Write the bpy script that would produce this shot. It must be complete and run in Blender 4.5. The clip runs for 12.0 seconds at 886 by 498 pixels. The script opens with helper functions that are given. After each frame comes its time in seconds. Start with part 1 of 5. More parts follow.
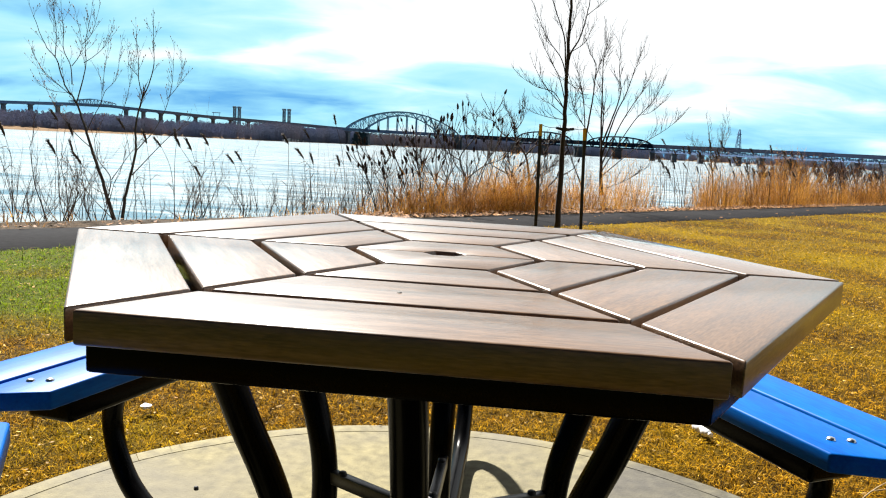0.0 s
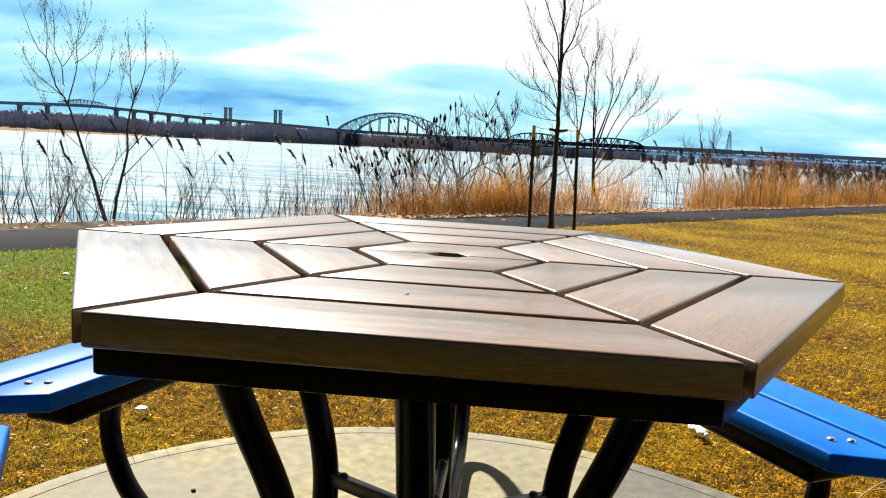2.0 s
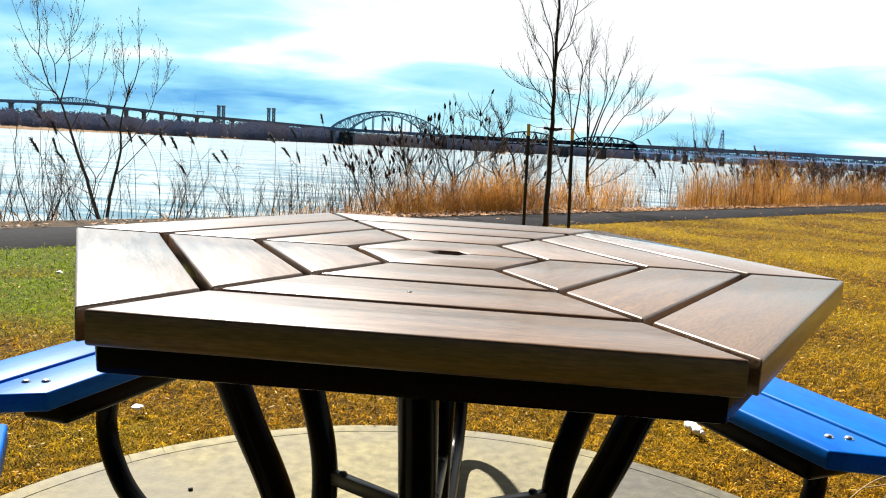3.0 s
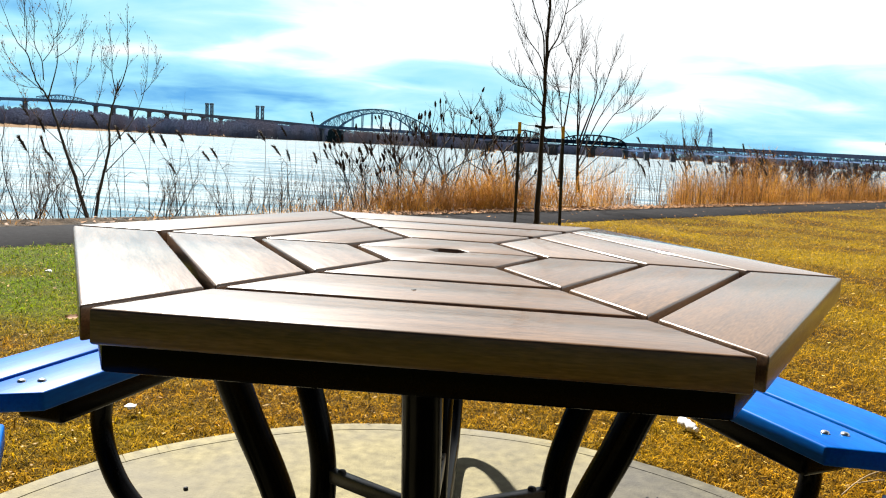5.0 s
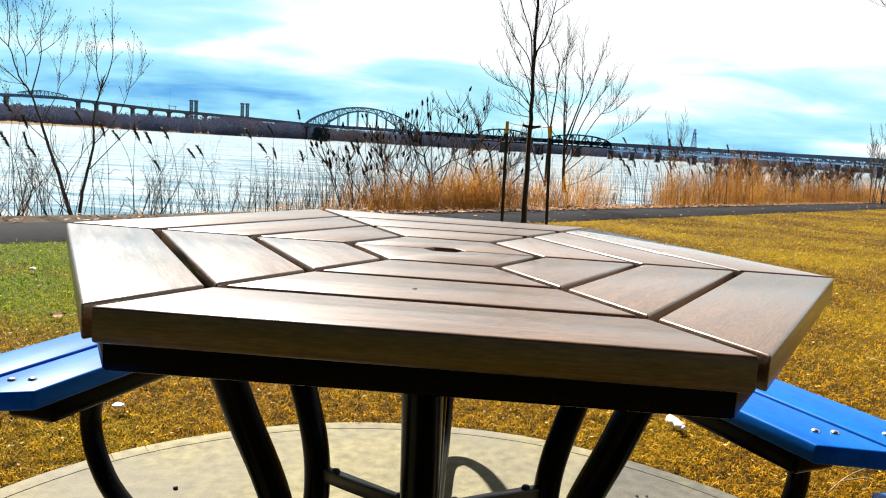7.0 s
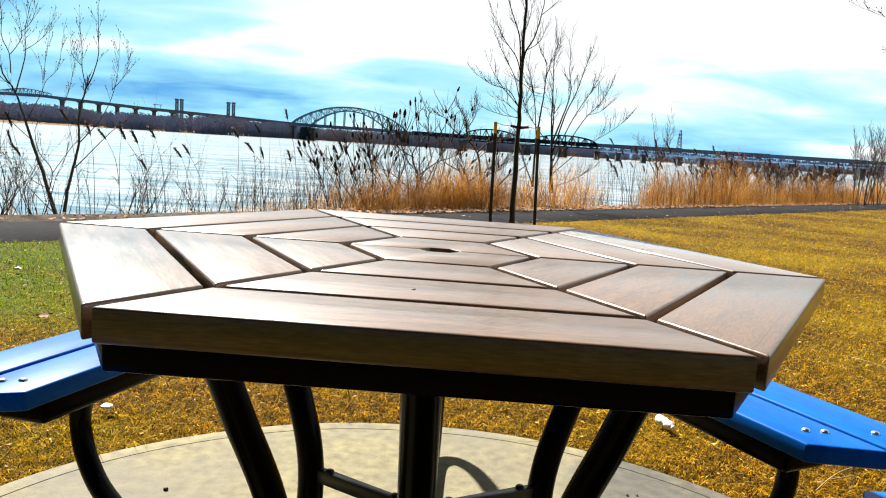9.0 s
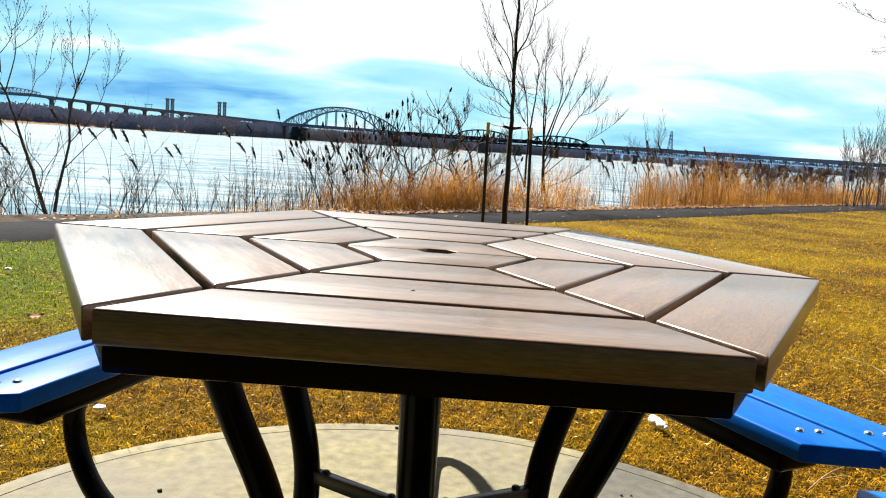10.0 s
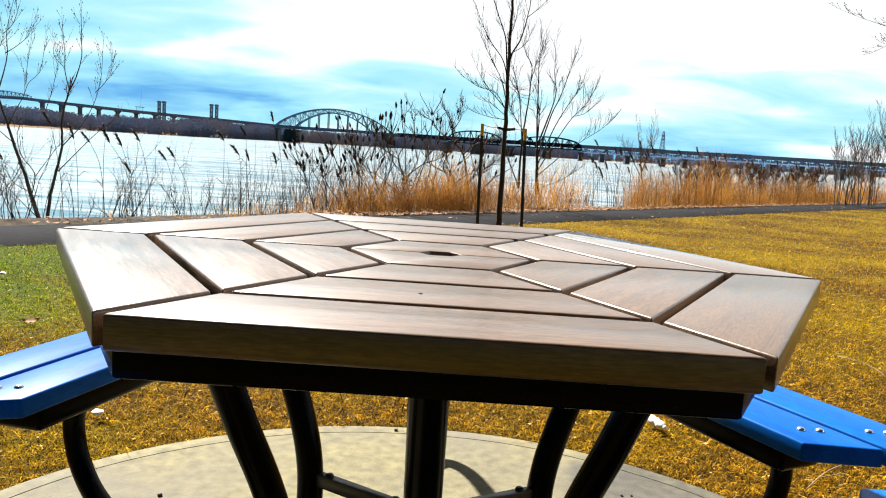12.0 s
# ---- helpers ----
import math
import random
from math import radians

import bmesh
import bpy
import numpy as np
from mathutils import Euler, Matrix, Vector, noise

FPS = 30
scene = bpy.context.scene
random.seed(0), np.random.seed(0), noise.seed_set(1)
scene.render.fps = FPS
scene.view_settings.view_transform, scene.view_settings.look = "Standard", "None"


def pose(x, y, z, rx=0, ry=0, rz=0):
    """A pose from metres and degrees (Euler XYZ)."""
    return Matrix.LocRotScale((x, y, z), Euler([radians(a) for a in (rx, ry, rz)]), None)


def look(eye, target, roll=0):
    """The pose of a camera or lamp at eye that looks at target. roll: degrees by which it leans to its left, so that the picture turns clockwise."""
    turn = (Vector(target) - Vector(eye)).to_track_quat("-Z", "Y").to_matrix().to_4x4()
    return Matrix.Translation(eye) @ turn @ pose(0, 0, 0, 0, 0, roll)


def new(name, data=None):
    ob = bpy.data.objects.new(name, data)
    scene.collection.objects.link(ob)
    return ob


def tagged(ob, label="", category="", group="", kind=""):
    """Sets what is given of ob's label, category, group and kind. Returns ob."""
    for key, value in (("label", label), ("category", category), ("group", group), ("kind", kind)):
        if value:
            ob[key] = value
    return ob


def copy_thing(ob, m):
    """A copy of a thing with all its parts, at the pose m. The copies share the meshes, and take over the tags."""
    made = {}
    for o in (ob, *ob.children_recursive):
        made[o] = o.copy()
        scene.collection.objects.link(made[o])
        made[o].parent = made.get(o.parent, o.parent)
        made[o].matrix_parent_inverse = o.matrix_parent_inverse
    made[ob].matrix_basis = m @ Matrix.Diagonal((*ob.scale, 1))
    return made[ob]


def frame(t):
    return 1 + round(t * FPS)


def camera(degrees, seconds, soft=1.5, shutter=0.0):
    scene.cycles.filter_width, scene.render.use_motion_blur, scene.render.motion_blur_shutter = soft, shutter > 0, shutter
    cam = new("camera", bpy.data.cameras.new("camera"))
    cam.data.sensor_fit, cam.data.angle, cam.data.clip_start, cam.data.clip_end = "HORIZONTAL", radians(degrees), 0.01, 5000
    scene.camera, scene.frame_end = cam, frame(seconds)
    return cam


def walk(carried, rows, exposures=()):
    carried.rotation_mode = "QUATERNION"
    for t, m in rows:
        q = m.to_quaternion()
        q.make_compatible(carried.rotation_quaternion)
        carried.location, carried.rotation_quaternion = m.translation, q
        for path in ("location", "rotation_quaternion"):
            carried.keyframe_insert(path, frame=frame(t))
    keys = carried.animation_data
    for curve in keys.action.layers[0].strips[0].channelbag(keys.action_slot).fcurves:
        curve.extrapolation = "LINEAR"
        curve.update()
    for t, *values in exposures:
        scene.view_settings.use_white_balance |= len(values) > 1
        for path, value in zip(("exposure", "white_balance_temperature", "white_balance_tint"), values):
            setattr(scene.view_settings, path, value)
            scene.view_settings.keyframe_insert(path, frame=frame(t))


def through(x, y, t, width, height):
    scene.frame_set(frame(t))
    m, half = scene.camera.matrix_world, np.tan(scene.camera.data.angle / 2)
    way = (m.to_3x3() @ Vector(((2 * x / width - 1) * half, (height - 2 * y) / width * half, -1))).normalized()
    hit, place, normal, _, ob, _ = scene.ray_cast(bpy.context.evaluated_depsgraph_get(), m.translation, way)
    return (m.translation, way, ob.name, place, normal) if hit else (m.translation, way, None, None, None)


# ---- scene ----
cam = camera(61.4, 12.0, soft=1.1)
PATH = [
    (0, (0.1093, -1.3007, 1.0262), (-0.0509, 0.6745, 0.7560), 2.97),
    (0.5, (0.1051, -1.3012, 1.0258), (-0.0525, 0.6748, 0.7603), 2.95),
    (1, (0.1000, -1.3001, 1.0257), (-0.0529, 0.6761, 0.7592), 2.88),
    (1.5, (0.0951, -1.3001, 1.0255), (-0.0506, 0.6769, 0.7605), 2.84),
    (2, (0.0896, -1.3005, 1.0250), (-0.0487, 0.6769, 0.7590), 3.03),
    (2.5, (0.0847, -1.3009, 1.0244), (-0.0460, 0.6770, 0.7582), 2.99),
    (3, (0.0779, -1.3012, 1.0234), (-0.0432, 0.6770, 0.7545), 3.11),
    (5, (0.0594, -1.3015, 1.0220), (-0.0335, 0.6776, 0.7495), 3.14),
    (5.5, (0.0535, -1.3022, 1.0215), (-0.0310, 0.6774, 0.7491), 3.26),
    (6, (0.0487, -1.3030, 1.0214), (-0.0250, 0.6768, 0.7476), 3.38),
    (6.5, (0.0450, -1.3033, 1.0216), (-0.0184, 0.6768, 0.7476), 3.44),
    (7, (0.0398, -1.3037, 1.0213), (-0.0138, 0.6769, 0.7480), 3.51),
    (9, (0.0246, -1.3061, 1.0213), (0.0061, 0.6753, 0.7504), 3.74),
    (9.5, (0.0196, -1.3059, 1.0215), (0.0126, 0.6756, 0.7502), 3.89),
    (10, (0.0147, -1.3076, 1.0218), (0.0185, 0.6743, 0.7534), 3.87),
    (10.5, (0.0103, -1.3075, 1.0224), (0.0197, 0.6743, 0.7535), 3.74),
    (11, (0.0054, -1.3080, 1.0230), (0.0164, 0.6744, 0.7583), 3.70),
    (11.5, (0.0012, -1.3088, 1.0230), (0.0169, 0.6731, 0.7552), 3.74),
    (12, (-0.0028, -1.3093, 1.0231), (0.0183, 0.6731, 0.7592), 3.57),
]
walk(cam, [(t, look(eye, target, roll)) for t, eye, target, roll in PATH])

# ---- world, sun ----
scene.view_settings.exposure = 1.7
SUN_AZ, SUN_EL = radians(31), radians(46)      # left of straight ahead, height
sun_way = Vector((-math.sin(SUN_AZ) * math.cos(SUN_EL), math.cos(SUN_AZ) * math.cos(SUN_EL), math.sin(SUN_EL)))
sun = new("sun", bpy.data.lights.new("sun", "SUN"))
sun.data.energy, sun.data.angle, sun.data.color = 5.0, radians(1.8), (1.0, 0.96, 0.895)
sun.matrix_world = look(sun_way * 50, (0, 0, 0))

world = bpy.data.worlds.new("sky")
scene.world = world
world.use_nodes = True
wn, wl = world.node_tree.nodes, world.node_tree.links
wn.clear()


def wnode(kind, **values):
    n = wn.new(kind)
    for k, v in values.items():
        n.inputs[k].default_value = v
    return n


sky = wn.new("ShaderNodeTexSky")
sky.sky_type, sky.sun_disc = "NISHITA", False
sky.sun_elevation, sky.sun_rotation = SUN_EL, -SUN_AZ
sky.air_density, sky.dust_density, sky.ozone_density = 1.0, 0.0, 4.0
coord = wn.new("ShaderNodeTexCoord")
sep = wn.new("ShaderNodeSeparateXYZ")
wl.new(coord.outputs["Generated"], sep.inputs[0])
# a flat layer of cloud: the way divided by its height
lift = wn.new("ShaderNodeMath"); lift.operation = "MAXIMUM"; lift.inputs[1].default_value = 0.0
wl.new(sep.outputs["Z"], lift.inputs[0])
lift2 = wn.new("ShaderNodeMath"); lift2.operation = "ADD"; lift2.inputs[1].default_value = 0.20
wl.new(lift.outputs[0], lift2.inputs[0])
flat = wn.new("ShaderNodeVectorMath"); flat.operation = "DIVIDE"
comb = wn.new("ShaderNodeCombineXYZ")
for k in ("X", "Y", "Z"):
    wl.new(lift2.outputs[0], comb.inputs[k])
wl.new(coord.outputs["Generated"], flat.inputs[0])
wl.new(comb.outputs[0], flat.inputs[1])
cmap = wn.new("ShaderNodeMapping")
cmap.inputs["Location"].default_value = (3.1, 1.4, 0.0)
cmap.inputs["Scale"].default_value = (0.42, 0.62, 0.0)
wl.new(flat.outputs[0], cmap.inputs["Vector"])
cn = wnode("ShaderNodeTexNoise", Scale=0.85, Detail=5.0, Roughness=0.5, Distortion=0.3)
wl.new(cmap.outputs[0], cn.inputs["Vector"])
# the cover thickens to the east
east = wn.new("ShaderNodeMath"); east.operation = "MULTIPLY_ADD"; east.inputs[1].default_value = 0.34; east.inputs[2].default_value = 0.13
wl.new(sep.outputs["X"], east.inputs[0])
cover = wn.new("ShaderNodeMath"); cover.operation = "ADD"
wl.new(cn.outputs["Fac"], cover.inputs[0]); wl.new(east.outputs[0], cover.inputs[1])
north = wn.new("ShaderNodeMath"); north.operation = "MULTIPLY_ADD"; north.inputs[1].default_value = 0.50; north.inputs[2].default_value = -0.33
wl.new(sep.outputs["Y"], north.inputs[0])
cover_n = wn.new("ShaderNodeMath"); cover_n.operation = "ADD"
wl.new(cover.outputs[0], cover_n.inputs[0]); wl.new(north.outputs[0], cover_n.inputs[1])
up = wn.new("ShaderNodeMath"); up.operation = "MULTIPLY_ADD"; up.inputs[1].default_value = -0.35; up.inputs[2].default_value = 0.08
wl.new(sep.outputs["Z"], up.inputs[0])
cover2 = wn.new("ShaderNodeMath"); cover2.operation = "ADD"
wl.new(cover_n.outputs[0], cover2.inputs[0]); wl.new(up.outputs[0], cover2.inputs[1])
cramp = wn.new("ShaderNodeValToRGB")
cramp.color_ramp.elements[0].position, cramp.color_ramp.elements[1].position = 0.30, 0.52
wl.new(cover2.outputs[0], cramp.inputs[0])
# grey-blue bellies inside the cloud
belly = wnode("ShaderNodeTexNoise", Scale=1.7, Detail=3.0, Roughness=0.45, Distortion=0.35)
wl.new(cmap.outputs[0], belly.inputs["Vector"])
bramp = wn.new("ShaderNodeValToRGB")
bramp.color_ramp.elements[0].position, bramp.color_ramp.elements[1].position = 0.10, 0.56
bramp.color_ramp.elements[0].color, bramp.color_ramp.elements[1].color = (0.9, 2.9, 5.5, 1), (6.6, 6.8, 6.9, 1)
for at, tone in ((0.28, (2.4, 5.2, 6.5, 1)), (0.42, (3.6, 6.1, 6.8, 1))):
    bramp.color_ramp.elements.new(at).color = tone
low = wn.new("ShaderNodeMath"); low.operation = "MULTIPLY_ADD"; low.inputs[1].default_value = 1.9; low.inputs[2].default_value = -0.235
wl.new(sep.outputs["Z"], low.inputs[0])
low2 = wn.new("ShaderNodeMath"); low2.operation = "ADD"
wl.new(low.outputs[0], low2.inputs[0]); wl.new(belly.outputs["Fac"], low2.inputs[1])
low3 = wn.new("ShaderNodeMath"); low3.operation = "MULTIPLY_ADD"; low3.inputs[1].default_value = 0.30
wl.new(sep.outputs["X"], low3.inputs[0]); wl.new(low2.outputs[0], low3.inputs[2])
# finer wisps drawn out in the layer, and a bright rim under it at the horizon
wisp = wnode("ShaderNodeTexNoise", Scale=5.0, Detail=5.0, Roughness=0.55, Distortion=0.5)
wl.new(cmap.outputs[0], wisp.inputs["Vector"])
wisp2 = wn.new("ShaderNodeMath"); wisp2.operation = "MULTIPLY_ADD"; wisp2.inputs[1].default_value = 0.50; wisp2.inputs[2].default_value = -0.24
wl.new(wisp.outputs["Fac"], wisp2.inputs[0])
low4 = wn.new("ShaderNodeMath"); low4.operation = "ADD"
wl.new(low3.outputs[0], low4.inputs[0]); wl.new(wisp2.outputs[0], low4.inputs[1])
rim = wnode("ShaderNodeMapRange", **{"From Min": 0.055, "From Max": 0.015, "To Max": 0.17})
wl.new(sep.outputs["Z"], rim.inputs["Value"])
low5 = wn.new("ShaderNodeMath"); low5.operation = "ADD"
rim_w = wnode("ShaderNodeMapRange", **{"From Min": 0.1, "From Max": -0.12, "To Min": -0.7})
wl.new(sep.outputs["X"], rim_w.inputs["Value"])
rim2 = wn.new("ShaderNodeMath"); rim2.operation = "MULTIPLY"
wl.new(rim.outputs[0], rim2.inputs[0]); wl.new(rim_w.outputs[0], rim2.inputs[1])
wl.new(low4.outputs[0], low5.inputs[0]); wl.new(rim2.outputs[0], low5.inputs[1])
wl.new(low5.outputs[0], bramp.inputs[0])
cmix = wn.new("ShaderNodeMix"); cmix.data_type = "RGBA"
wl.new(cramp.outputs[0], cmix.inputs["Factor"])
vivid = wnode("ShaderNodeHueSaturation", Saturation=1.1, Value=0.11)
wl.new(sky.outputs[0], vivid.inputs["Color"])
cool = wn.new("ShaderNodeMix"); cool.data_type, cool.blend_type = "RGBA", "MULTIPLY"
cool.inputs["Factor"].default_value, cool.inputs["B"].default_value = 1.0, (0.75, 1.0, 1.0, 1)
wl.new(vivid.outputs[0], cool.inputs["A"])
wl.new(cool.outputs["Result"], cmix.inputs["A"]); wl.new(bramp.outputs[0], cmix.inputs["B"])
back = wnode("ShaderNodeBackground", Strength=0.05)
wl.new(cmix.outputs["Result"], back.inputs["Color"])
wout = wn.new("ShaderNodeOutputWorld")
wl.new(back.outputs[0], wout.inputs["Surface"])


# ---- materials ----
def material(name, dark, light, scale=8.0, stretch=(1, 1, 1), rough=0.7, metal=0.0, bump=0.2, bump_scale=60.0, bump_dist=0.002,
             spread=0.0, fine=0.5, spec=0.5, big=None, big_scale=0.6, big_range=(0.42, 0.6), island=0.0, coord="Object", rough_var=0.1, coat=0.0, through=0.0, grain=0.0, big_at=(0, 0, 0), big_out=0.0, scratch=0.0, scratch_stretch=0.10, west=None, bounce_cut=None):
    """Two tones mixed by noise at two scales, a third tone in large patches, relief, and a change from piece to piece."""
    m = bpy.data.materials.new(name)
    m.use_nodes = True
    n, l = m.node_tree.nodes, m.node_tree.links
    b = n["Principled BSDF"]
    b.inputs["Metallic"].default_value = metal
    b.inputs["Specular IOR Level"].default_value = spec
    b.inputs["Coat Weight"].default_value = coat
    tc = n.new("ShaderNodeTexCoord")
    mp = n.new("ShaderNodeMapping"); mp.inputs["Scale"].default_value = stretch
    l.new(tc.outputs[coord], mp.inputs["Vector"])
    vec = mp.outputs[0]
    if spread or island:
        src = n.new("ShaderNodeObjectInfo").outputs["Random"] if spread else n.new("ShaderNodeNewGeometry").outputs["Random Per Island"]
        mul = n.new("ShaderNodeMath"); mul.operation = "MULTIPLY"; mul.inputs[1].default_value = 37.0
        l.new(src, mul.inputs[0])
        if spread:
            add = n.new("ShaderNodeVectorMath"); add.operation = "ADD"
            l.new(vec, add.inputs[0]); l.new(mul.outputs[0], add.inputs[1])
            vec = add.outputs[0]
    n1 = n.new("ShaderNodeTexNoise"); n1.inputs["Scale"].default_value = scale; n1.inputs["Detail"].default_value = 4
    n2 = n.new("ShaderNodeTexNoise"); n2.inputs["Scale"].default_value = scale * 7; n2.inputs["Detail"].default_value = 3
    l.new(vec, n1.inputs["Vector"]); l.new(vec, n2.inputs["Vector"])
    mx = n.new("ShaderNodeMath"); mx.operation = "MULTIPLY_ADD"; mx.inputs[1].default_value = fine
    l.new(n2.outputs["Fac"], mx.inputs[0])
    half = n.new("ShaderNodeMath"); half.operation = "MULTIPLY"; half.inputs[1].default_value = 1 - fine
    l.new(n1.outputs["Fac"], half.inputs[0]); l.new(half.outputs[0], mx.inputs[2])
    rp = n.new("ShaderNodeValToRGB")
    rp.color_ramp.elements[0].position, rp.color_ramp.elements[1].position = 0.36, 0.64
    rp.color_ramp.elements[0].color, rp.color_ramp.elements[1].color = (*dark, 1), (*light, 1)
    l.new(mx.outputs[0], rp.inputs[0])
    col = rp.outputs[0]
    if big:
        n3 = n.new("ShaderNodeTexNoise"); n3.inputs["Scale"].default_value = big_scale; n3.inputs["Detail"].default_value = 5
        m_at = n.new("ShaderNodeMapping"); m_at.inputs["Location"].default_value = big_at
        l.new(tc.outputs[coord], m_at.inputs["Vector"]); l.new(m_at.outputs[0], n3.inputs["Vector"])
        r3 = n.new("ShaderNodeValToRGB")
        r3.color_ramp.elements[0].position, r3.color_ramp.elements[1].position = big_range
        patch = n3.outputs["Fac"]
        if big_out:                             # less of the third tone on the worn ground about the origin
            ln = n.new("ShaderNodeVectorMath"); ln.operation = "LENGTH"; l.new(tc.outputs[coord], ln.inputs[0])
            cl = n.new("ShaderNodeClamp"); cl.inputs["Min"].default_value, cl.inputs["Max"].default_value = 1.0, 5.0
            om = n.new("ShaderNodeMath"); om.operation = "MULTIPLY_ADD"; om.inputs[1].default_value = big_out
            os_ = n.new("ShaderNodeMath"); os_.operation = "SUBTRACT"; os_.inputs[1].default_value = big_out * 3.4
            l.new(ln.outputs["Value"], cl.inputs["Value"]); l.new(cl.outputs[0], om.inputs[0]); l.new(patch, om.inputs[2]); l.new(om.outputs[0], os_.inputs[0])
            sx = n.new("ShaderNodeSeparateXYZ"); l.new(tc.outputs[coord], sx.inputs[0])
            cw = n.new("ShaderNodeClamp"); cw.inputs["Min"].default_value, cw.inputs["Max"].default_value = -4.0, 0.0
            wm = n.new("ShaderNodeMath"); wm.operation = "MULTIPLY_ADD"; wm.inputs[1].default_value = -big_out
            l.new(sx.outputs["X"], cw.inputs["Value"]); l.new(cw.outputs[0], wm.inputs[0]); l.new(os_.outputs[0], wm.inputs[2])
            patch = wm.outputs[0]
        l.new(patch, r3.inputs[0])
        m3 = n.new("ShaderNodeMix"); m3.data_type = "RGBA"
        l.new(r3.outputs[0], m3.inputs["Factor"]); l.new(col, m3.inputs["A"]); m3.inputs["B"].default_value = (*big, 1)
        if west:                                # greener turf to the west
            wx = n.new("ShaderNodeSeparateXYZ"); l.new(tc.outputs[coord], wx.inputs[0])
            wr = n.new("ShaderNodeMapRange"); wr.inputs["From Min"].default_value, wr.inputs["From Max"].default_value = -0.8, -2.6
            wt = n.new("ShaderNodeMix"); wt.data_type = "RGBA"
            wt.inputs["A"].default_value, wt.inputs["B"].default_value = (*big, 1), (*west, 1)
            l.new(wx.outputs["X"], wr.inputs["Value"]); l.new(wr.outputs[0], wt.inputs["Factor"]); l.new(wt.outputs["Result"], m3.inputs["B"])
        col = m3.outputs["Result"]
    if bounce_cut:                                   # dark turf tone put on the unseen side to cut light bounced onto the table
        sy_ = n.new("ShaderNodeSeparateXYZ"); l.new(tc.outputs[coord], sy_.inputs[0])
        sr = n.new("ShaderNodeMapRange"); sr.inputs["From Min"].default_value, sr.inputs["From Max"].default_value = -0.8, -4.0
        st = n.new("ShaderNodeMix"); st.data_type = "RGBA"; st.inputs["B"].default_value = (*bounce_cut, 1)
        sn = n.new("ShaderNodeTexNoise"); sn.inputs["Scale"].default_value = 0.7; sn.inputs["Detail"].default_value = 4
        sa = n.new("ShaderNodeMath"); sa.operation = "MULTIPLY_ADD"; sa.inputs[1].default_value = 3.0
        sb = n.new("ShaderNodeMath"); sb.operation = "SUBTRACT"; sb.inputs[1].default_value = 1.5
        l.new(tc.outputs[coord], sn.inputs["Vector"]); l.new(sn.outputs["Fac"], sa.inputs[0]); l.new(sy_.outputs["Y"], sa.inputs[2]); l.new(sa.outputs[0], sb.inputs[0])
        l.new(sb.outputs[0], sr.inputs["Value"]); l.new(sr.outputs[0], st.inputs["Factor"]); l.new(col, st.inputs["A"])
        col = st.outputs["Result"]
    if scratch:                                 # sparse scuffs along the piece
        sm = n.new("ShaderNodeMapping"); sm.inputs["Scale"].default_value = (scratch_stretch, 1.0, 1.0)
        l.new(vec, sm.inputs["Vector"])
        ns = n.new("ShaderNodeTexNoise"); ns.inputs["Scale"].default_value = 120; ns.inputs["Detail"].default_value = 2
        l.new(sm.outputs[0], ns.inputs["Vector"])
        rs = n.new("ShaderNodeValToRGB")
        rs.color_ramp.elements[0].position, rs.color_ramp.elements[1].position = 0.66, 0.72
        rs.color_ramp.elements[1].color = (scratch, scratch, scratch, 1)
        l.new(ns.outputs["Fac"], rs.inputs[0])
        mk = n.new("ShaderNodeMix"); mk.data_type = "RGBA"
        l.new(rs.outputs[0], mk.inputs["Factor"]); l.new(col, mk.inputs["A"]); mk.inputs["B"].default_value = (*[c * 0.4 for c in dark], 1)
        col = mk.outputs["Result"]
    if spread or island:
        hs = n.new("ShaderNodeHueSaturation")
        rg = n.new("ShaderNodeMapRange")
        amount = spread or island
        rg.inputs["To Min"].default_value, rg.inputs["To Max"].default_value = 1 - amount, 1 + amount
        l.new(src, rg.inputs["Value"]); l.new(rg.outputs[0], hs.inputs["Value"]); l.new(col, hs.inputs["Color"])
        col = hs.outputs[0]
    l.new(col, b.inputs["Base Color"])
    if through:                                 # thin leaves let light through
        tr = n.new("ShaderNodeBsdfTranslucent")
        l.new(col, tr.inputs["Color"])
        ms = n.new("ShaderNodeMixShader"); ms.inputs["Fac"].default_value = through
        l.new(b.outputs[0], ms.inputs[1]); l.new(tr.outputs[0], ms.inputs[2])
        l.new(ms.outputs[0], n["Material Output"].inputs["Surface"])
    if grain:                                   # gloss drawn out along the plank
        b.inputs["Anisotropic"].default_value = grain
        tv = n.new("ShaderNodeVectorTransform"); tv.vector_type, tv.convert_from, tv.convert_to = "VECTOR", "OBJECT", "WORLD"
        tv.inputs[0].default_value = (0, 1, 0)
        l.new(tv.outputs[0], b.inputs["Tangent"])
    rr = n.new("ShaderNodeMapRange")
    rr.inputs["To Min"].default_value, rr.inputs["To Max"].default_value = max(0.02, rough - rough_var), min(1.0, rough + rough_var)
    l.new(n1.outputs["Fac"], rr.inputs["Value"]); l.new(rr.outputs[0], b.inputs["Roughness"])
    if bump:
        nb = n.new("ShaderNodeTexNoise"); nb.inputs["Scale"].default_value = bump_scale; nb.inputs["Detail"].default_value = 5
        l.new(vec, nb.inputs["Vector"])
        bp = n.new("ShaderNodeBump"); bp.inputs["Strength"].default_value = bump; bp.inputs["Distance"].default_value = bump_dist
        l.new(nb.outputs["Fac"], bp.inputs["Height"]); l.new(bp.outputs[0], b.inputs["Normal"])
    return m


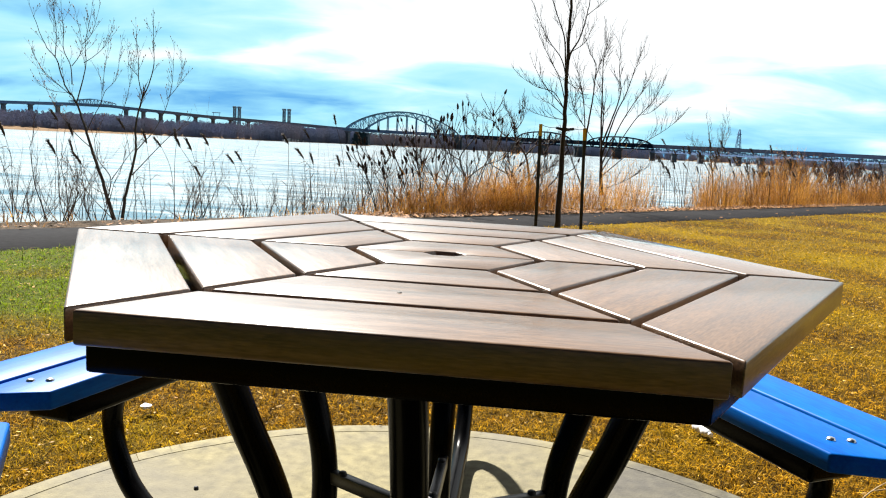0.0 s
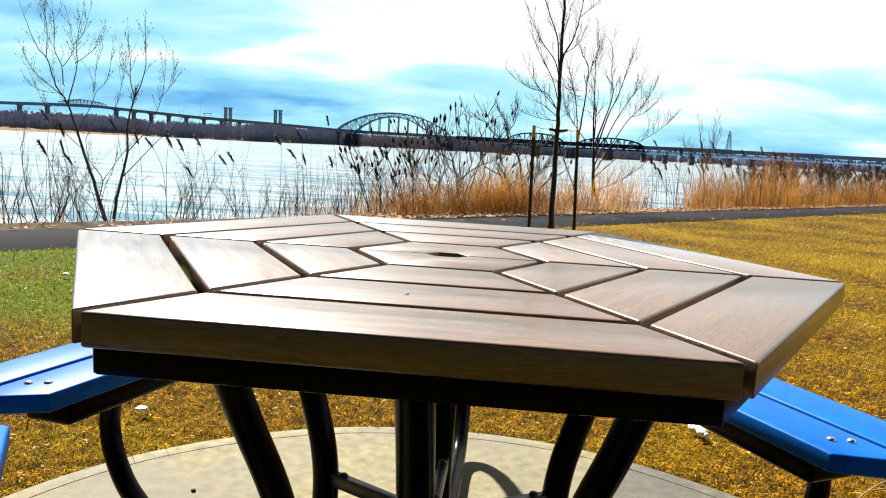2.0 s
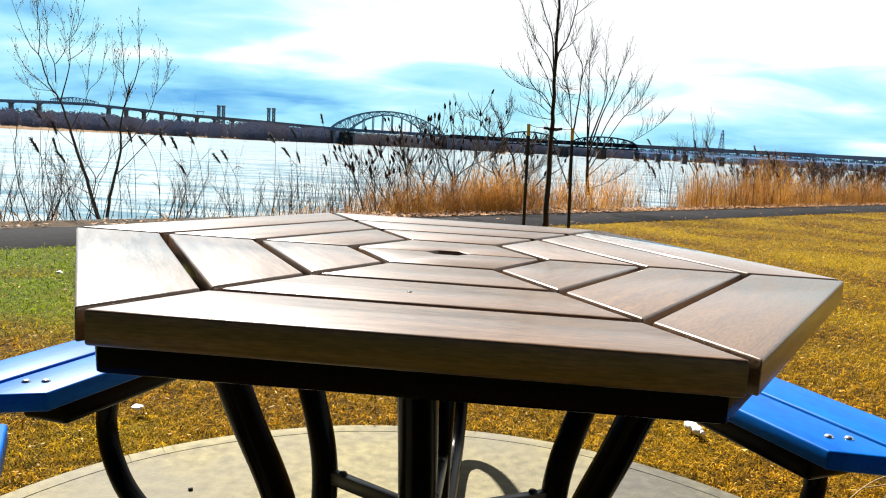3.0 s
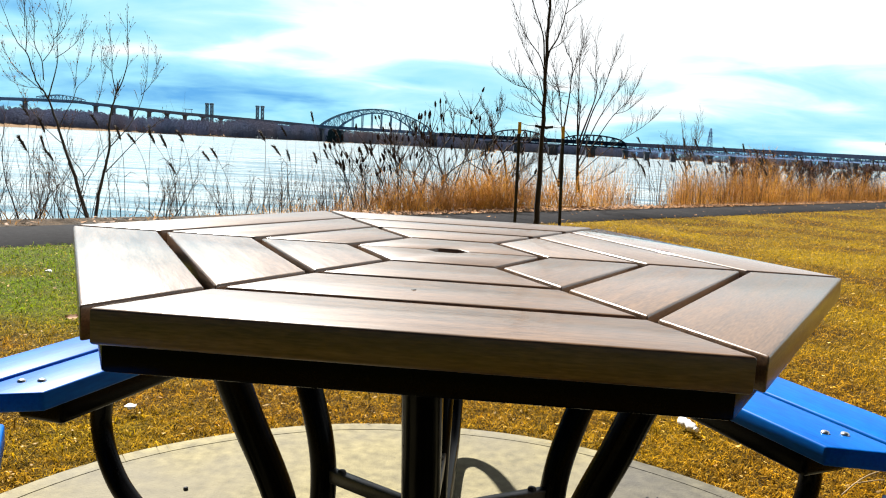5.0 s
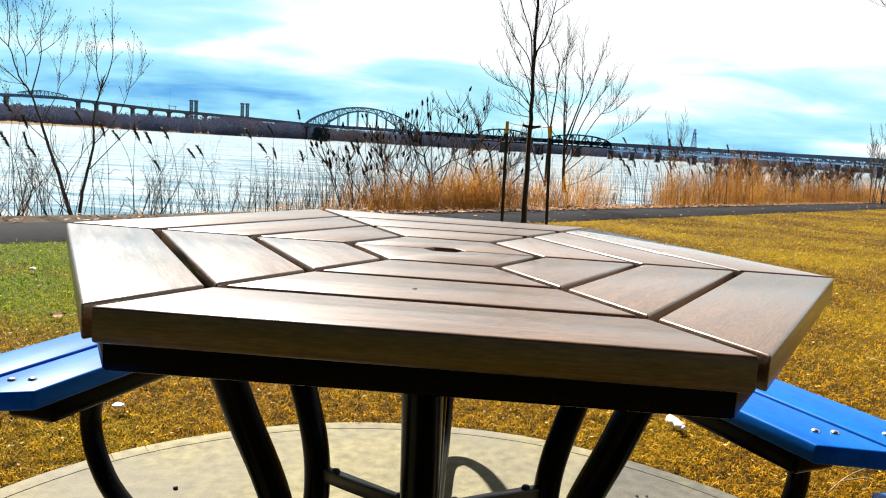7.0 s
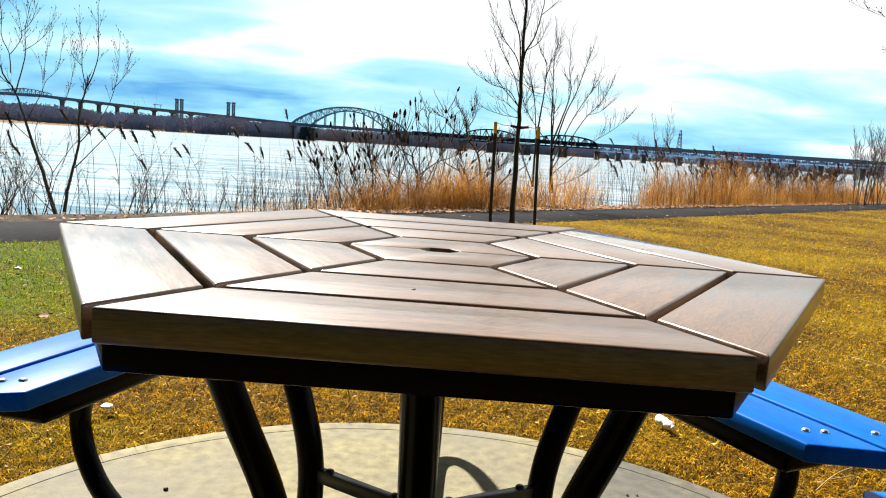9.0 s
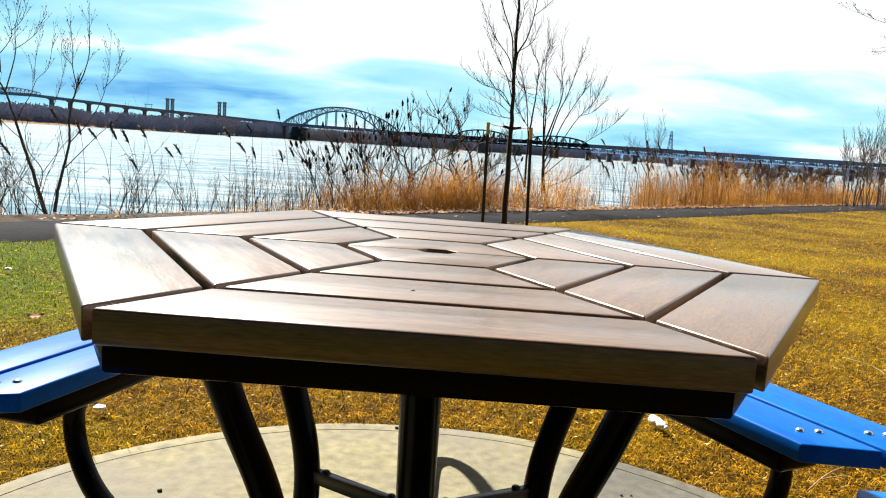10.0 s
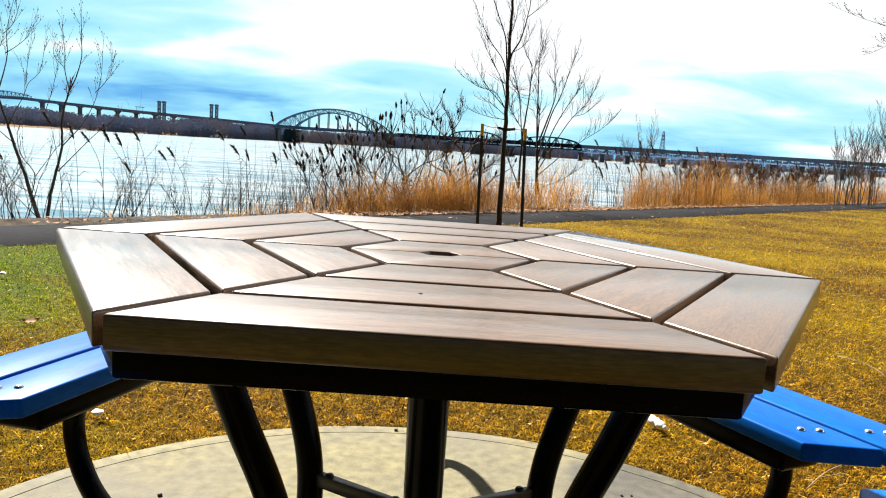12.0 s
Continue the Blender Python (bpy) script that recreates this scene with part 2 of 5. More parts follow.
M_PLANK = material("brown_composite", (0.060, 0.029, 0.0118), (0.160, 0.086, 0.039), scale=62, stretch=(0.13, 1.0, 1.0), rough=0.40, spec=0.5, coat=0.64, bump=0.7, bump_scale=150,
                   bump_dist=0.0008, fine=0.65, spread=0.13, big=(0.080, 0.043, 0.021), big_scale=3.0, big_range=(0.52, 0.85), rough_var=0.12, grain=0.30, scratch=0.45)
M_PLANK.node_tree.nodes["Principled BSDF"].inputs["Coat Roughness"].default_value = 0.19
M_PLANK_DAMP = M_PLANK.copy()                   # still wet from the rain
M_PLANK_DAMP.name = "damp_brown_composite"
M_PLANK_DAMP.node_tree.nodes["Principled BSDF"].inputs["Coat Weight"].default_value = 1.0
M_PLANK_DAMP.node_tree.nodes["Principled BSDF"].inputs["Coat IOR"].default_value = 2.1
M_PLANK_DAMP.node_tree.nodes["Principled BSDF"].inputs["Coat Roughness"].default_value = 0.05
M_BLUE = material("blue_composite", (0.0002, 0.063, 0.29), (0.0004, 0.107, 0.42), scale=26, stretch=(0.16, 1.0, 1.0), rough=0.42, spec=0.08, bump=0.3, bump_scale=38,
                  bump_dist=0.001, spread=0.06, rough_var=0.08, scratch=0.25)
M_STEEL = material("black_powder_coat", (0.0008, 0.0008, 0.001), (0.002, 0.002, 0.0023), scale=14, rough=0.22, spec=0.06, bump=0.06, bump_scale=160, bump_dist=0.0005, spread=0.1)
# the same black coat made paler: sky glint on the spokes put into colour
M_STEEL_LIT = material("sky_lit_powder_coat", (0.012, 0.012, 0.013), (0.035, 0.035, 0.038), scale=30, rough=0.34, spec=0.5, bump=0.1, bump_scale=160, bump_dist=0.0005)
M_ZINC = material("galvanised_steel", (0.42, 0.43, 0.44), (0.62, 0.63, 0.64), scale=60, rough=0.32, metal=1.0, bump=0.1, bump_scale=300, bump_dist=0.0004)
M_CONCRETE = material("concrete", (0.096, 0.080, 0.034), (0.208, 0.176, 0.081), scale=3.5, rough=0.85, bump=0.7, bump_scale=130, bump_dist=0.003,
                      big=(0.110, 0.099, 0.076), big_scale=1.1, big_range=(0.46, 0.72), fine=0.6, scratch=0.55, scratch_stretch=0.7)
# a darker grey-blue patch with a ragged rim on one side of the pad
nd, lk = M_CONCRETE.node_tree.nodes, M_CONCRETE.node_tree.links
shader = nd["Principled BSDF"]
tone = shader.inputs["Base Color"].links[0].from_socket
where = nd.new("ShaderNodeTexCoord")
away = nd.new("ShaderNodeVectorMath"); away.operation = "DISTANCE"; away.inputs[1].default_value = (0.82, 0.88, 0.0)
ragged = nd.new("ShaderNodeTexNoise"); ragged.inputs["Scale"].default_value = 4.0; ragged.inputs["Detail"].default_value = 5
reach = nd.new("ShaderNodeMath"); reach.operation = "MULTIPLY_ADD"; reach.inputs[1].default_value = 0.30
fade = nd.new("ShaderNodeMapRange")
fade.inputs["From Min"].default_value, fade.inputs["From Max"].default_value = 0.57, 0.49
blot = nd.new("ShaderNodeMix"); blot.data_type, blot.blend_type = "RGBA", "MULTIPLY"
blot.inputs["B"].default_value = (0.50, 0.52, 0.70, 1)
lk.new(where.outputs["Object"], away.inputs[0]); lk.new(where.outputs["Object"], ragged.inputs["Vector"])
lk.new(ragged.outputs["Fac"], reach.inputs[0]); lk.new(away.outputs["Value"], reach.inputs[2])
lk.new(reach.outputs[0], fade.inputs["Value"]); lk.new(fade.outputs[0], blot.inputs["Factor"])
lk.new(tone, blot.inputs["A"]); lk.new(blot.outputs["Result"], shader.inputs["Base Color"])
# soil and blades carry a darker unseen-side tone that dims bounced light
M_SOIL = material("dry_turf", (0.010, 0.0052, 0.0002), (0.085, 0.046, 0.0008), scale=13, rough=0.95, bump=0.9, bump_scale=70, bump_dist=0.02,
                  bounce_cut=(0.030, 0.033, 0.002), big=(0.140, 0.088, 0.0007), west=(0.050, 0.064, 0.0007), big_scale=0.8, big_range=(0.47, 0.70), big_out=0.045, fine=0.6, spec=0.1, big_at=(4.3, 8.1, 0))
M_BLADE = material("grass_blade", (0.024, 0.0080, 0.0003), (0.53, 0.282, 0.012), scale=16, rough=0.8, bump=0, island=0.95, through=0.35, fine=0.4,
                   bounce_cut=(0.085, 0.094, 0.004), big=(0.340, 0.215, 0.0008), west=(0.138, 0.200, 0.0010), big_scale=0.8, big_range=(0.47, 0.70), big_out=0.045, spec=0.06, big_at=(4.3, 8.1, 0))
M_BANK = material("bank_litter_soil", (0.020, 0.014, 0.009), (0.095, 0.062, 0.034), scale=9, rough=0.95, bump=0.9, bump_scale=60, bump_dist=0.02, fine=0.6, spec=0.1,
                  big=(0.050, 0.046, 0.040), big_scale=1.5, big_range=(0.45, 0.65))
M_ASPHALT = material("asphalt", (0.0125, 0.0125, 0.014), (0.022, 0.022, 0.024), scale=2.2, rough=0.95, spec=0.04, bump=0.6, bump_scale=120, bump_dist=0.004,
                     big=(0.034, 0.033, 0.032), big_scale=0.7, big_range=(0.55, 0.75), fine=0.6)
M_BARK = material("grey_brown_bark", (0.055, 0.048, 0.036), (0.13, 0.115, 0.09), scale=10, stretch=(1, 1, 0.25), rough=0.9, bump=0.5, bump_scale=60, bump_dist=0.004)
M_BARK_DARK = material("dark_bark", (0.0171, 0.0125, 0.0097), (0.0427, 0.0313, 0.0256), scale=12, stretch=(1, 1, 0.25), rough=0.85, bump=0.5, bump_scale=60, bump_dist=0.004)
M_TWIG = material("red_brown_twig", (0.0427, 0.0256, 0.0171), (0.0969, 0.0570, 0.0370), scale=3, rough=0.85, bump=0, island=0.35)
M_REED = material("golden_reed", (0.36, 0.152, 0.018), (0.66, 0.345, 0.070), scale=2, rough=0.75, bump=0, island=0.4, through=0.4, big=(0.25, 0.105, 0.022), big_scale=0.6, spec=0.2)
M_STALK = material("dull_dry_stem", (0.036, 0.023, 0.015), (0.100, 0.066, 0.040), scale=2, rough=0.8, bump=0, island=0.4, spec=0.2)
M_PLUME = material("dark_seed_plume", (0.032, 0.023, 0.016), (0.095, 0.068, 0.046), scale=20, rough=0.95, bump=0.8, bump_scale=90, bump_dist=0.01, spread=0.3)
M_SEED = material("dark_red_seed_head", (0.0125, 0.0057, 0.0057), (0.0342, 0.0142, 0.0114), scale=30, rough=0.95, bump=0.8, bump_scale=120, bump_dist=0.008, spread=0.3)
M_LITTER = material("dry_fallen_leaf", (0.12, 0.042, 0.006), (0.36, 0.165, 0.038), scale=3, rough=0.8, bump=0, island=0.6)
M_SCRAP = material("leaf_scrap", (0.22, 0.10, 0.010), (0.58, 0.38, 0.08), scale=3, rough=0.8, bump=0, island=0.5)
M_THATCH = material("bleached_thatch", (0.36, 0.20, 0.014), (0.68, 0.43, 0.055), scale=4, rough=0.7, bump=0, island=0.4, through=0.25, spec=0.15)
M_RUSSET = material("russet_twig", (0.028, 0.011, 0.007), (0.075, 0.029, 0.016), scale=3, rough=0.85, bump=0, island=0.35)
M_STAKE = material("dark_painted_post", (0.0068, 0.0074, 0.0068), (0.0171, 0.0171, 0.0160), scale=12, rough=0.5, bump=0.15, bump_scale=90)
M_CAP = material("yellow_paint", (0.70, 0.40, 0.01), (0.85, 0.52, 0.03), scale=12, rough=0.5, bump=0.1, bump_scale=120)
M_RUBBER = material("black_rubber_strap", (0.0068, 0.0068, 0.0068), (0.0171, 0.0171, 0.0171), scale=20, rough=0.7, bump=0.1)
M_PAPER = material("crumpled_white_plastic", (0.66, 0.66, 0.64), (0.84, 0.84, 0.83), scale=14, rough=0.4, bump=0.3, bump_scale=60)
M_STRAW = material("bleached_stem", (0.20, 0.13, 0.05), (0.30, 0.215, 0.105), scale=8, rough=0.8, bump=0.1)
# haze over the far bank is put into these blue-grey base tones
M_WOODS = material("haze_tinted_woods", (0.15, 0.175, 0.26), (0.25, 0.26, 0.34), scale=0.05, rough=1.0, bump=0, island=0.12, spec=0.0, big=(0.235, 0.195, 0.20), big_scale=0.006, big_range=(0.47, 0.66))
M_EVERGREEN = material("dark_evergreen", (0.012, 0.026, 0.034), (0.024, 0.042, 0.050), scale=0.2, rough=1.0, bump=0, island=0.25, spec=0.0)
M_SHORE = material("far_sand_and_grass", (0.15, 0.105, 0.07), (0.27, 0.19, 0.125), scale=0.02, rough=1.0, bump=0, spec=0.0)
# distance haze is put into the blue tones of bridge steel, arch and piers
M_BRIDGE = material("haze_tinted_bridge_steel", (0.09, 0.15, 0.28), (0.14, 0.21, 0.36), scale=0.05, rough=0.7, bump=0, spread=0.08, spec=0.1)
M_ARCH = material("haze_tinted_arch_steel", (0.11, 0.21, 0.30), (0.16, 0.27, 0.37), scale=0.05, rough=0.7, bump=0, spread=0.08, spec=0.1)
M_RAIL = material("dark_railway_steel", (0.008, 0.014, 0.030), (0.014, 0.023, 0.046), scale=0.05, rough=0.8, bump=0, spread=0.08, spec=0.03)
M_PIER = material("haze_tinted_pier_concrete", (0.05, 0.06, 0.078), (0.09, 0.10, 0.115), scale=0.12, rough=0.9, bump=0, spread=0.12, spec=0.05)

M_WATER = bpy.data.materials.new("river_water")
M_WATER.use_nodes = True
n, l = M_WATER.node_tree.nodes, M_WATER.node_tree.links
b = n["Principled BSDF"]
b.inputs["Roughness"].default_value = 0.22
b.inputs["IOR"].default_value = 1.33
tc = n.new("ShaderNodeTexCoord")
heights = []
for sx, sy, rot, det in ((0.9, 2.6, 28, 4), (0.05, 0.22, 24, 5)):
    mp = n.new("ShaderNodeMapping")
    mp.inputs["Scale"].default_value, mp.inputs["Rotation"].default_value = (sx, sy, 1), (0, 0, radians(-rot))
    tx = n.new("ShaderNodeTexNoise"); tx.inputs["Scale"].default_value = 1.0; tx.inputs["Detail"].default_value = det
    l.new(tc.outputs["Object"], mp.inputs["Vector"]); l.new(mp.outputs[0], tx.inputs["Vector"])
    heights.append(tx)
b1 = n.new("ShaderNodeBump"); b1.inputs["Strength"].default_value, b1.inputs["Distance"].default_value = 0.55, 0.12
b2 = n.new("ShaderNodeBump"); b2.inputs["Strength"].default_value, b2.inputs["Distance"].default_value = 0.5, 1.2
# pale and teal tones mixed in drawn-out streaks
mp = n.new("ShaderNodeMapping")
mp.inputs["Scale"].default_value, mp.inputs["Rotation"].default_value = (0.03, 0.22, 1), (0, 0, radians(-14))
streak = n.new("ShaderNodeTexNoise"); streak.inputs["Scale"].default_value = 1.0; streak.inputs["Detail"].default_value = 8; streak.inputs["Roughness"].default_value = 0.62
l.new(tc.outputs["Object"], mp.inputs["Vector"]); l.new(mp.outputs[0], streak.inputs["Vector"])
ir = n.new("ShaderNodeValToRGB")
ir.color_ramp.elements[0].position, ir.color_ramp.elements[1].position = 0.42, 0.55
ir.color_ramp.elements[0].color, ir.color_ramp.elements[1].color = (0.006, 0.075, 0.12, 1), (0.25, 0.29, 0.30, 1)
mp = n.new("ShaderNodeMapping")
mp.inputs["Scale"].default_value, mp.inputs["Rotation"].default_value = (0.30, 0.75, 1), (0, 0, radians(-10))
dash = n.new("ShaderNodeTexNoise"); dash.inputs["Scale"].default_value = 1.0; dash.inputs["Detail"].default_value = 5
l.new(tc.outputs["Object"], mp.inputs["Vector"]); l.new(mp.outputs[0], dash.inputs["Vector"])
both = n.new("ShaderNodeMix"); both.data_type = "FLOAT"; both.inputs["Factor"].default_value = 0.42
l.new(streak.outputs["Fac"], both.inputs["A"]); l.new(dash.outputs["Fac"], both.inputs["B"])
l.new(both.outputs["Result"], ir.inputs[0]); l.new(ir.outputs[0], b.inputs["Base Color"])
l.new(heights[0].outputs["Fac"], b1.inputs["Height"]); l.new(heights[1].outputs["Fac"], b2.inputs["Height"])
l.new(b1.outputs[0], b2.inputs["Normal"]); l.new(b2.outputs[0], b.inputs["Normal"])


# ---- mesh helpers ----
class Soup:
    """Vertices and faces gathered into one mesh."""

    def __init__(self):
        self.v, self.f = [], []

    def tube(self, pts, radii, sides=5, cap=True):
        pts = [Vector(p) for p in pts]
        base = len(self.v)
        side = None
        for i, p in enumerate(pts):
            t = (pts[min(i + 1, len(pts) - 1)] - pts[max(i - 1, 0)]).normalized()
            if side is None:
                side = t.orthogonal().normalized()
            side = (side - t * side.dot(t)).normalized()
            other = t.cross(side)
            r = radii[i] if isinstance(radii, (list, tuple)) else radii
            for k in range(sides):
                a = math.tau * k / sides
                self.v.append(p + side * (math.cos(a) * r) + other * (math.sin(a) * r))
        for i in range(len(pts) - 1):
            for k in range(sides):
                a, c = base + i * sides + k, base + i * sides + (k + 1) % sides
                self.f.append((a, c, c + sides, a + sides))
        if cap:
            self.f.append(tuple(base + k for k in reversed(range(sides))))
            last = base + (len(pts) - 1) * sides
            self.f.append(tuple(last + k for k in range(sides)))

    def bar(self, p, q, w, h=None, upward=(0, 0, 1)):
        """A square bar from p to q, w wide and h high."""
        p, q = Vector(p), Vector(q)
        h = h or w
        t = (q - p).normalized()
        s = t.cross(Vector(upward))
        s = s.normalized() if s.length > 1e-4 else t.orthogonal().normalized()
        u = s.cross(t).normalized()
        base = len(self.v)
        for e in (p, q):
            for a, c in ((-1, -1), (1, -1), (1, 1), (-1, 1)):
                self.v.append(e + s * (a * w / 2) + u * (c * h / 2))
        for a, c, d, e in ((0, 1, 2, 3), (7, 6, 5, 4), (0, 4, 5, 1), (1, 5, 6, 2), (2, 6, 7, 3), (3, 7, 4, 0)):
            self.f.append((base + a, base + c, base + d, base + e))

    def mesh(self, name, mat, smooth=True):
        me = bpy.data.meshes.new(name)
        me.from_pydata([tuple(v) for v in self.v], [], self.f)
        me.materials.append(mat)
        if smooth:
            me.shade_smooth()
        me.update()
        return me


def arrays(name, verts, corners, mat):
    """A mesh of triangles from arrays."""
    me = bpy.data.meshes.new(name)
    me.vertices.add(len(verts))
    me.vertices.foreach_set("co", np.ascontiguousarray(verts, dtype=np.float32).ravel())
    me.loops.add(corners.size)
    me.loops.foreach_set("vertex_index", corners.astype(np.int32).ravel())
    me.polygons.add(len(corners))
    me.polygons.foreach_set("loop_start", np.arange(0, corners.size, 3, dtype=np.int32))
    me.polygons.foreach_set("loop_total", np.full(len(corners), 3, dtype=np.int32))
    me.materials.append(mat)
    me.update(calc_edges=True)
    return me


def child(name, me, parent, m=None, label=""):
    ob = new(name, me)
    ob.parent = parent
    if m is not None:
        ob.matrix_basis = m
    if label:
        tagged(ob, label)
    return ob


def slab(name, outline, z0, z1, mat, bevel=0.006, segments=3):
    """A plate with rounded edges from a flat outline."""
    bm = bmesh.new()
    lower = bm.faces.new([bm.verts.new((x, y, z0)) for x, y in outline])
    top = bmesh.ops.extrude_face_region(bm, geom=[lower])
    bmesh.ops.translate(bm, verts=[g for g in top["geom"] if isinstance(g, bmesh.types.BMVert)], vec=(0, 0, z1 - z0))
    bmesh.ops.recalc_face_normals(bm, faces=bm.faces)
    if bevel:
        bmesh.ops.bevel(bm, geom=list(bm.edges), offset=bevel, segments=segments, profile=0.5, affect="EDGES")
    me = bpy.data.meshes.new(name)
    bm.to_mesh(me)
    bm.free()
    me.materials.append(mat)
    me.shade_smooth()
    me.set_sharp_from_angle(angle=radians(35))
    return me


def smooth_path(pts, steps=6):
    """Points of a soft curve through the given ones."""
    pts = [Vector(p) for p in pts]
    out = []
    for i in range(len(pts) - 1):
        a, b_, c, d = pts[max(i - 1, 0)], pts[i], pts[i + 1], pts[min(i + 2, len(pts) - 1)]
        for k in range(steps):
            t = k / steps
            out.append(0.5 * (2 * b_ + (c - a) * t + (2 * a - 5 * b_ + 4 * c - d) * t * t + (3 * b_ - a - 3 * c + d) * t ** 3))
    return out + [pts[-1]]


# ---- ground, path, river ----
ALONG, ACROSS = Vector((0.7071, 0.7071, 0)), Vector((-0.7071, 0.7071, 0))   # along the shore, towards the water
PATH_NEAR, PATH_FAR, WATER_Z = 6.0, 7.39, -2.6
PAD, PAD_R = (-0.031, 0.012), 1.336


def shore(s, d, z=0.0):
    return ALONG * s + ACROSS * d + Vector((0, 0, z))


def land_z(s, d):
    """Height of the ground: lawn, bank, river bed."""
    lump = 0.02 * noise.noise(Vector((s * 0.5, d * 0.5, 0))) if abs(s) < 90 and d > 2.5 else 0.0
    if d < 7.9:
        return -0.012 + lump * min(1, max(0, (d - 7.4) * 2))
    if d < 10.0:
        return -0.012 - 0.30 * ((d - 7.9) / 2.1) ** 1.5 + lump
    if d < 15:
        return -0.312 - 2.9 * ((d - 10) / 5) ** 0.8
    return -3.2 - min(5.0, (d - 15) * 0.05)


S_LINES = [-5000, -1500, -500, -200, -90] + [-60 + 3 * i for i in range(10)] + [-30 + i for i in range(91)] + [64 + 4 * i for i in range(10)] + [150, 300, 700, 1800, 5000]
D_LINES = [-5000, -1500, -400, -100, -40, -20, -10, -5, -2, 0, 2, 4, 5.5, 6.0, 6.7, 7.39, 7.7, 7.9] + [8.2 + 0.3 * i for i in range(7)] + [10.4, 11, 12, 13, 14, 15, 20, 40, 100, 400, 1500, 5000]
gv = [tuple(shore(s, d, land_z(s, d))) for s in S_LINES for d in D_LINES]
gf = []
for i in range(len(S_LINES) - 1):
    for j in range(len(D_LINES) - 1):
        k = i * len(D_LINES) + j
        gf.append((k, k + len(D_LINES), k + len(D_LINES) + 1, k + 1))
me = bpy.data.meshes.new("ground")
me.from_pydata(gv, [], gf)
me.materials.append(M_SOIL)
me.materials.append(M_BANK)
for i, poly in enumerate(me.polygons):
    poly.material_index = int(D_LINES[i % (len(D_LINES) - 1)] >= 6.7)
me.shade_smooth()
tagged(new("ground", me), "dry yellow lawn with green patches falling to a river bank", "ground", kind="structure")

# the asphalt path, with crumbled edges
rng = random.Random(3)
sp = Soup()
for i in range(321):
    s = -70 + 0.5 * i
    for d, z in ((PATH_NEAR + rng.uniform(-0.03, 0.03), -0.03), (PATH_NEAR + 0.05, 0.004), (6.7, 0.016), (PATH_FAR - 0.05, 0.004), (PATH_FAR + rng.uniform(-0.05, 0.03), -0.03)):
        sp.v.append(shore(s, d, z))
    if i:
        for j in range(4):
            k = (i - 1) * 5 + j
            sp.f.append((k, k + 5, k + 6, k + 1))
tagged(new("path", sp.mesh("path", M_ASPHALT)), "grey asphalt footpath along the river bank", "path", kind="structure")

me = bpy.data.meshes.new("water")
me.from_pydata([tuple(shore(s, d, WATER_Z)) for s, d in ((-4900, 11), (4900, 11), (4900, 4900), (-4900, 4900))], [], [(0, 1, 2, 3)])
me.materials.append(M_WATER)
tagged(new("water", me), "wide river with rippled water and pale streaks", "river", kind="structure")

# the round concrete pad with a tooled line near its rim
sp = Soup()
PROFILE = [(0.0, 0.0), (0.5, 0.0), (1.0, 0.0), (PAD_R - 0.073, 0.0), (PAD_R - 0.0712, -0.004), (PAD_R - 0.0698, -0.004), (PAD_R - 0.068, 0.0), (PAD_R - 0.012, 0.0), (PAD_R - 0.003, -0.004), (PAD_R, -0.014), (PAD_R, -0.12)]
TURNS = 128
for r, z in PROFILE[1:]:
    for k in range(TURNS):
        a = math.tau * k / TURNS
        wob = 1 + (0.004 * math.sin(3 * a + 1) + 0.002 * math.sin(11 * a) if r > 1.1 else 0)
        sp.v.append(Vector((PAD[0] + r * wob * math.cos(a), PAD[1] + r * wob * math.sin(a), z)))
sp.v.append(Vector((PAD[0], PAD[1], 0)))
for i in range(len(PROFILE) - 2):
    for k in range(TURNS):
        a, c = i * TURNS + k, i * TURNS + (k + 1) % TURNS
        sp.f.append((a, a + TURNS, c + TURNS, c))
sp.f += [(len(sp.v) - 1, k, (k + 1) % TURNS) for k in range(TURNS)]
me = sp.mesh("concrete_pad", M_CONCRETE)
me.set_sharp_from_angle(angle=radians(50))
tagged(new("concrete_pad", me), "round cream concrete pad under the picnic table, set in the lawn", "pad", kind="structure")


# ---- the picnic table ----
TOP, PITCH, EDGE, GAP, THICK = 0.84, 0.1498, 0.5915, 0.0148, 0.039   # EDGE: middle to the outer edge
table = tagged(new("picnic_table"), "hexagonal picnic table, brown composite top, blue seats, black steel frame", "picnic table")
table.matrix_basis = pose(0.0015, 0.007, 0, 0.052, 0.353, -0.32)
FRAME = pose(-0.0011, 0.0047, 0, 0, 0, -0.82)      # the steel frame sits slightly turned under the top
T30 = math.tan(radians(30))


def around(k):
    """Turns a part made for the edge that faces -y to edge k."""
    return pose(0, 0, 0, 0, 0, 60 * k)


for ring in range(3):
    a0, a1 = PITCH * (3 - ring) + GAP / 2, PITCH * (4 - ring) - GAP / 2 if ring else EDGE
    cut = GAP / 2 / math.cos(radians(30))
    mid = (a0 + a1) / 2
    outline = [(-a1 * T30 + cut, -a1 + mid), (a1 * T30 - cut, -a1 + mid), (a0 * T30 - cut, -a0 + mid), (-a0 * T30 + cut, -a0 + mid)]
    me = slab("table_plank", outline, -THICK, 0, M_PLANK, bevel=0.0034)
    for k in range(6):
        damp = ring == 0 and k == 2
        if damp:
            wet = me.copy()
            wet.materials.clear()
            wet.materials.append(M_PLANK_DAMP)
        child("table_plank", wet if damp else me, table, around(k) @ pose(0, -mid, TOP), "brown plank with a wet mirroring sheen" if damp else "")
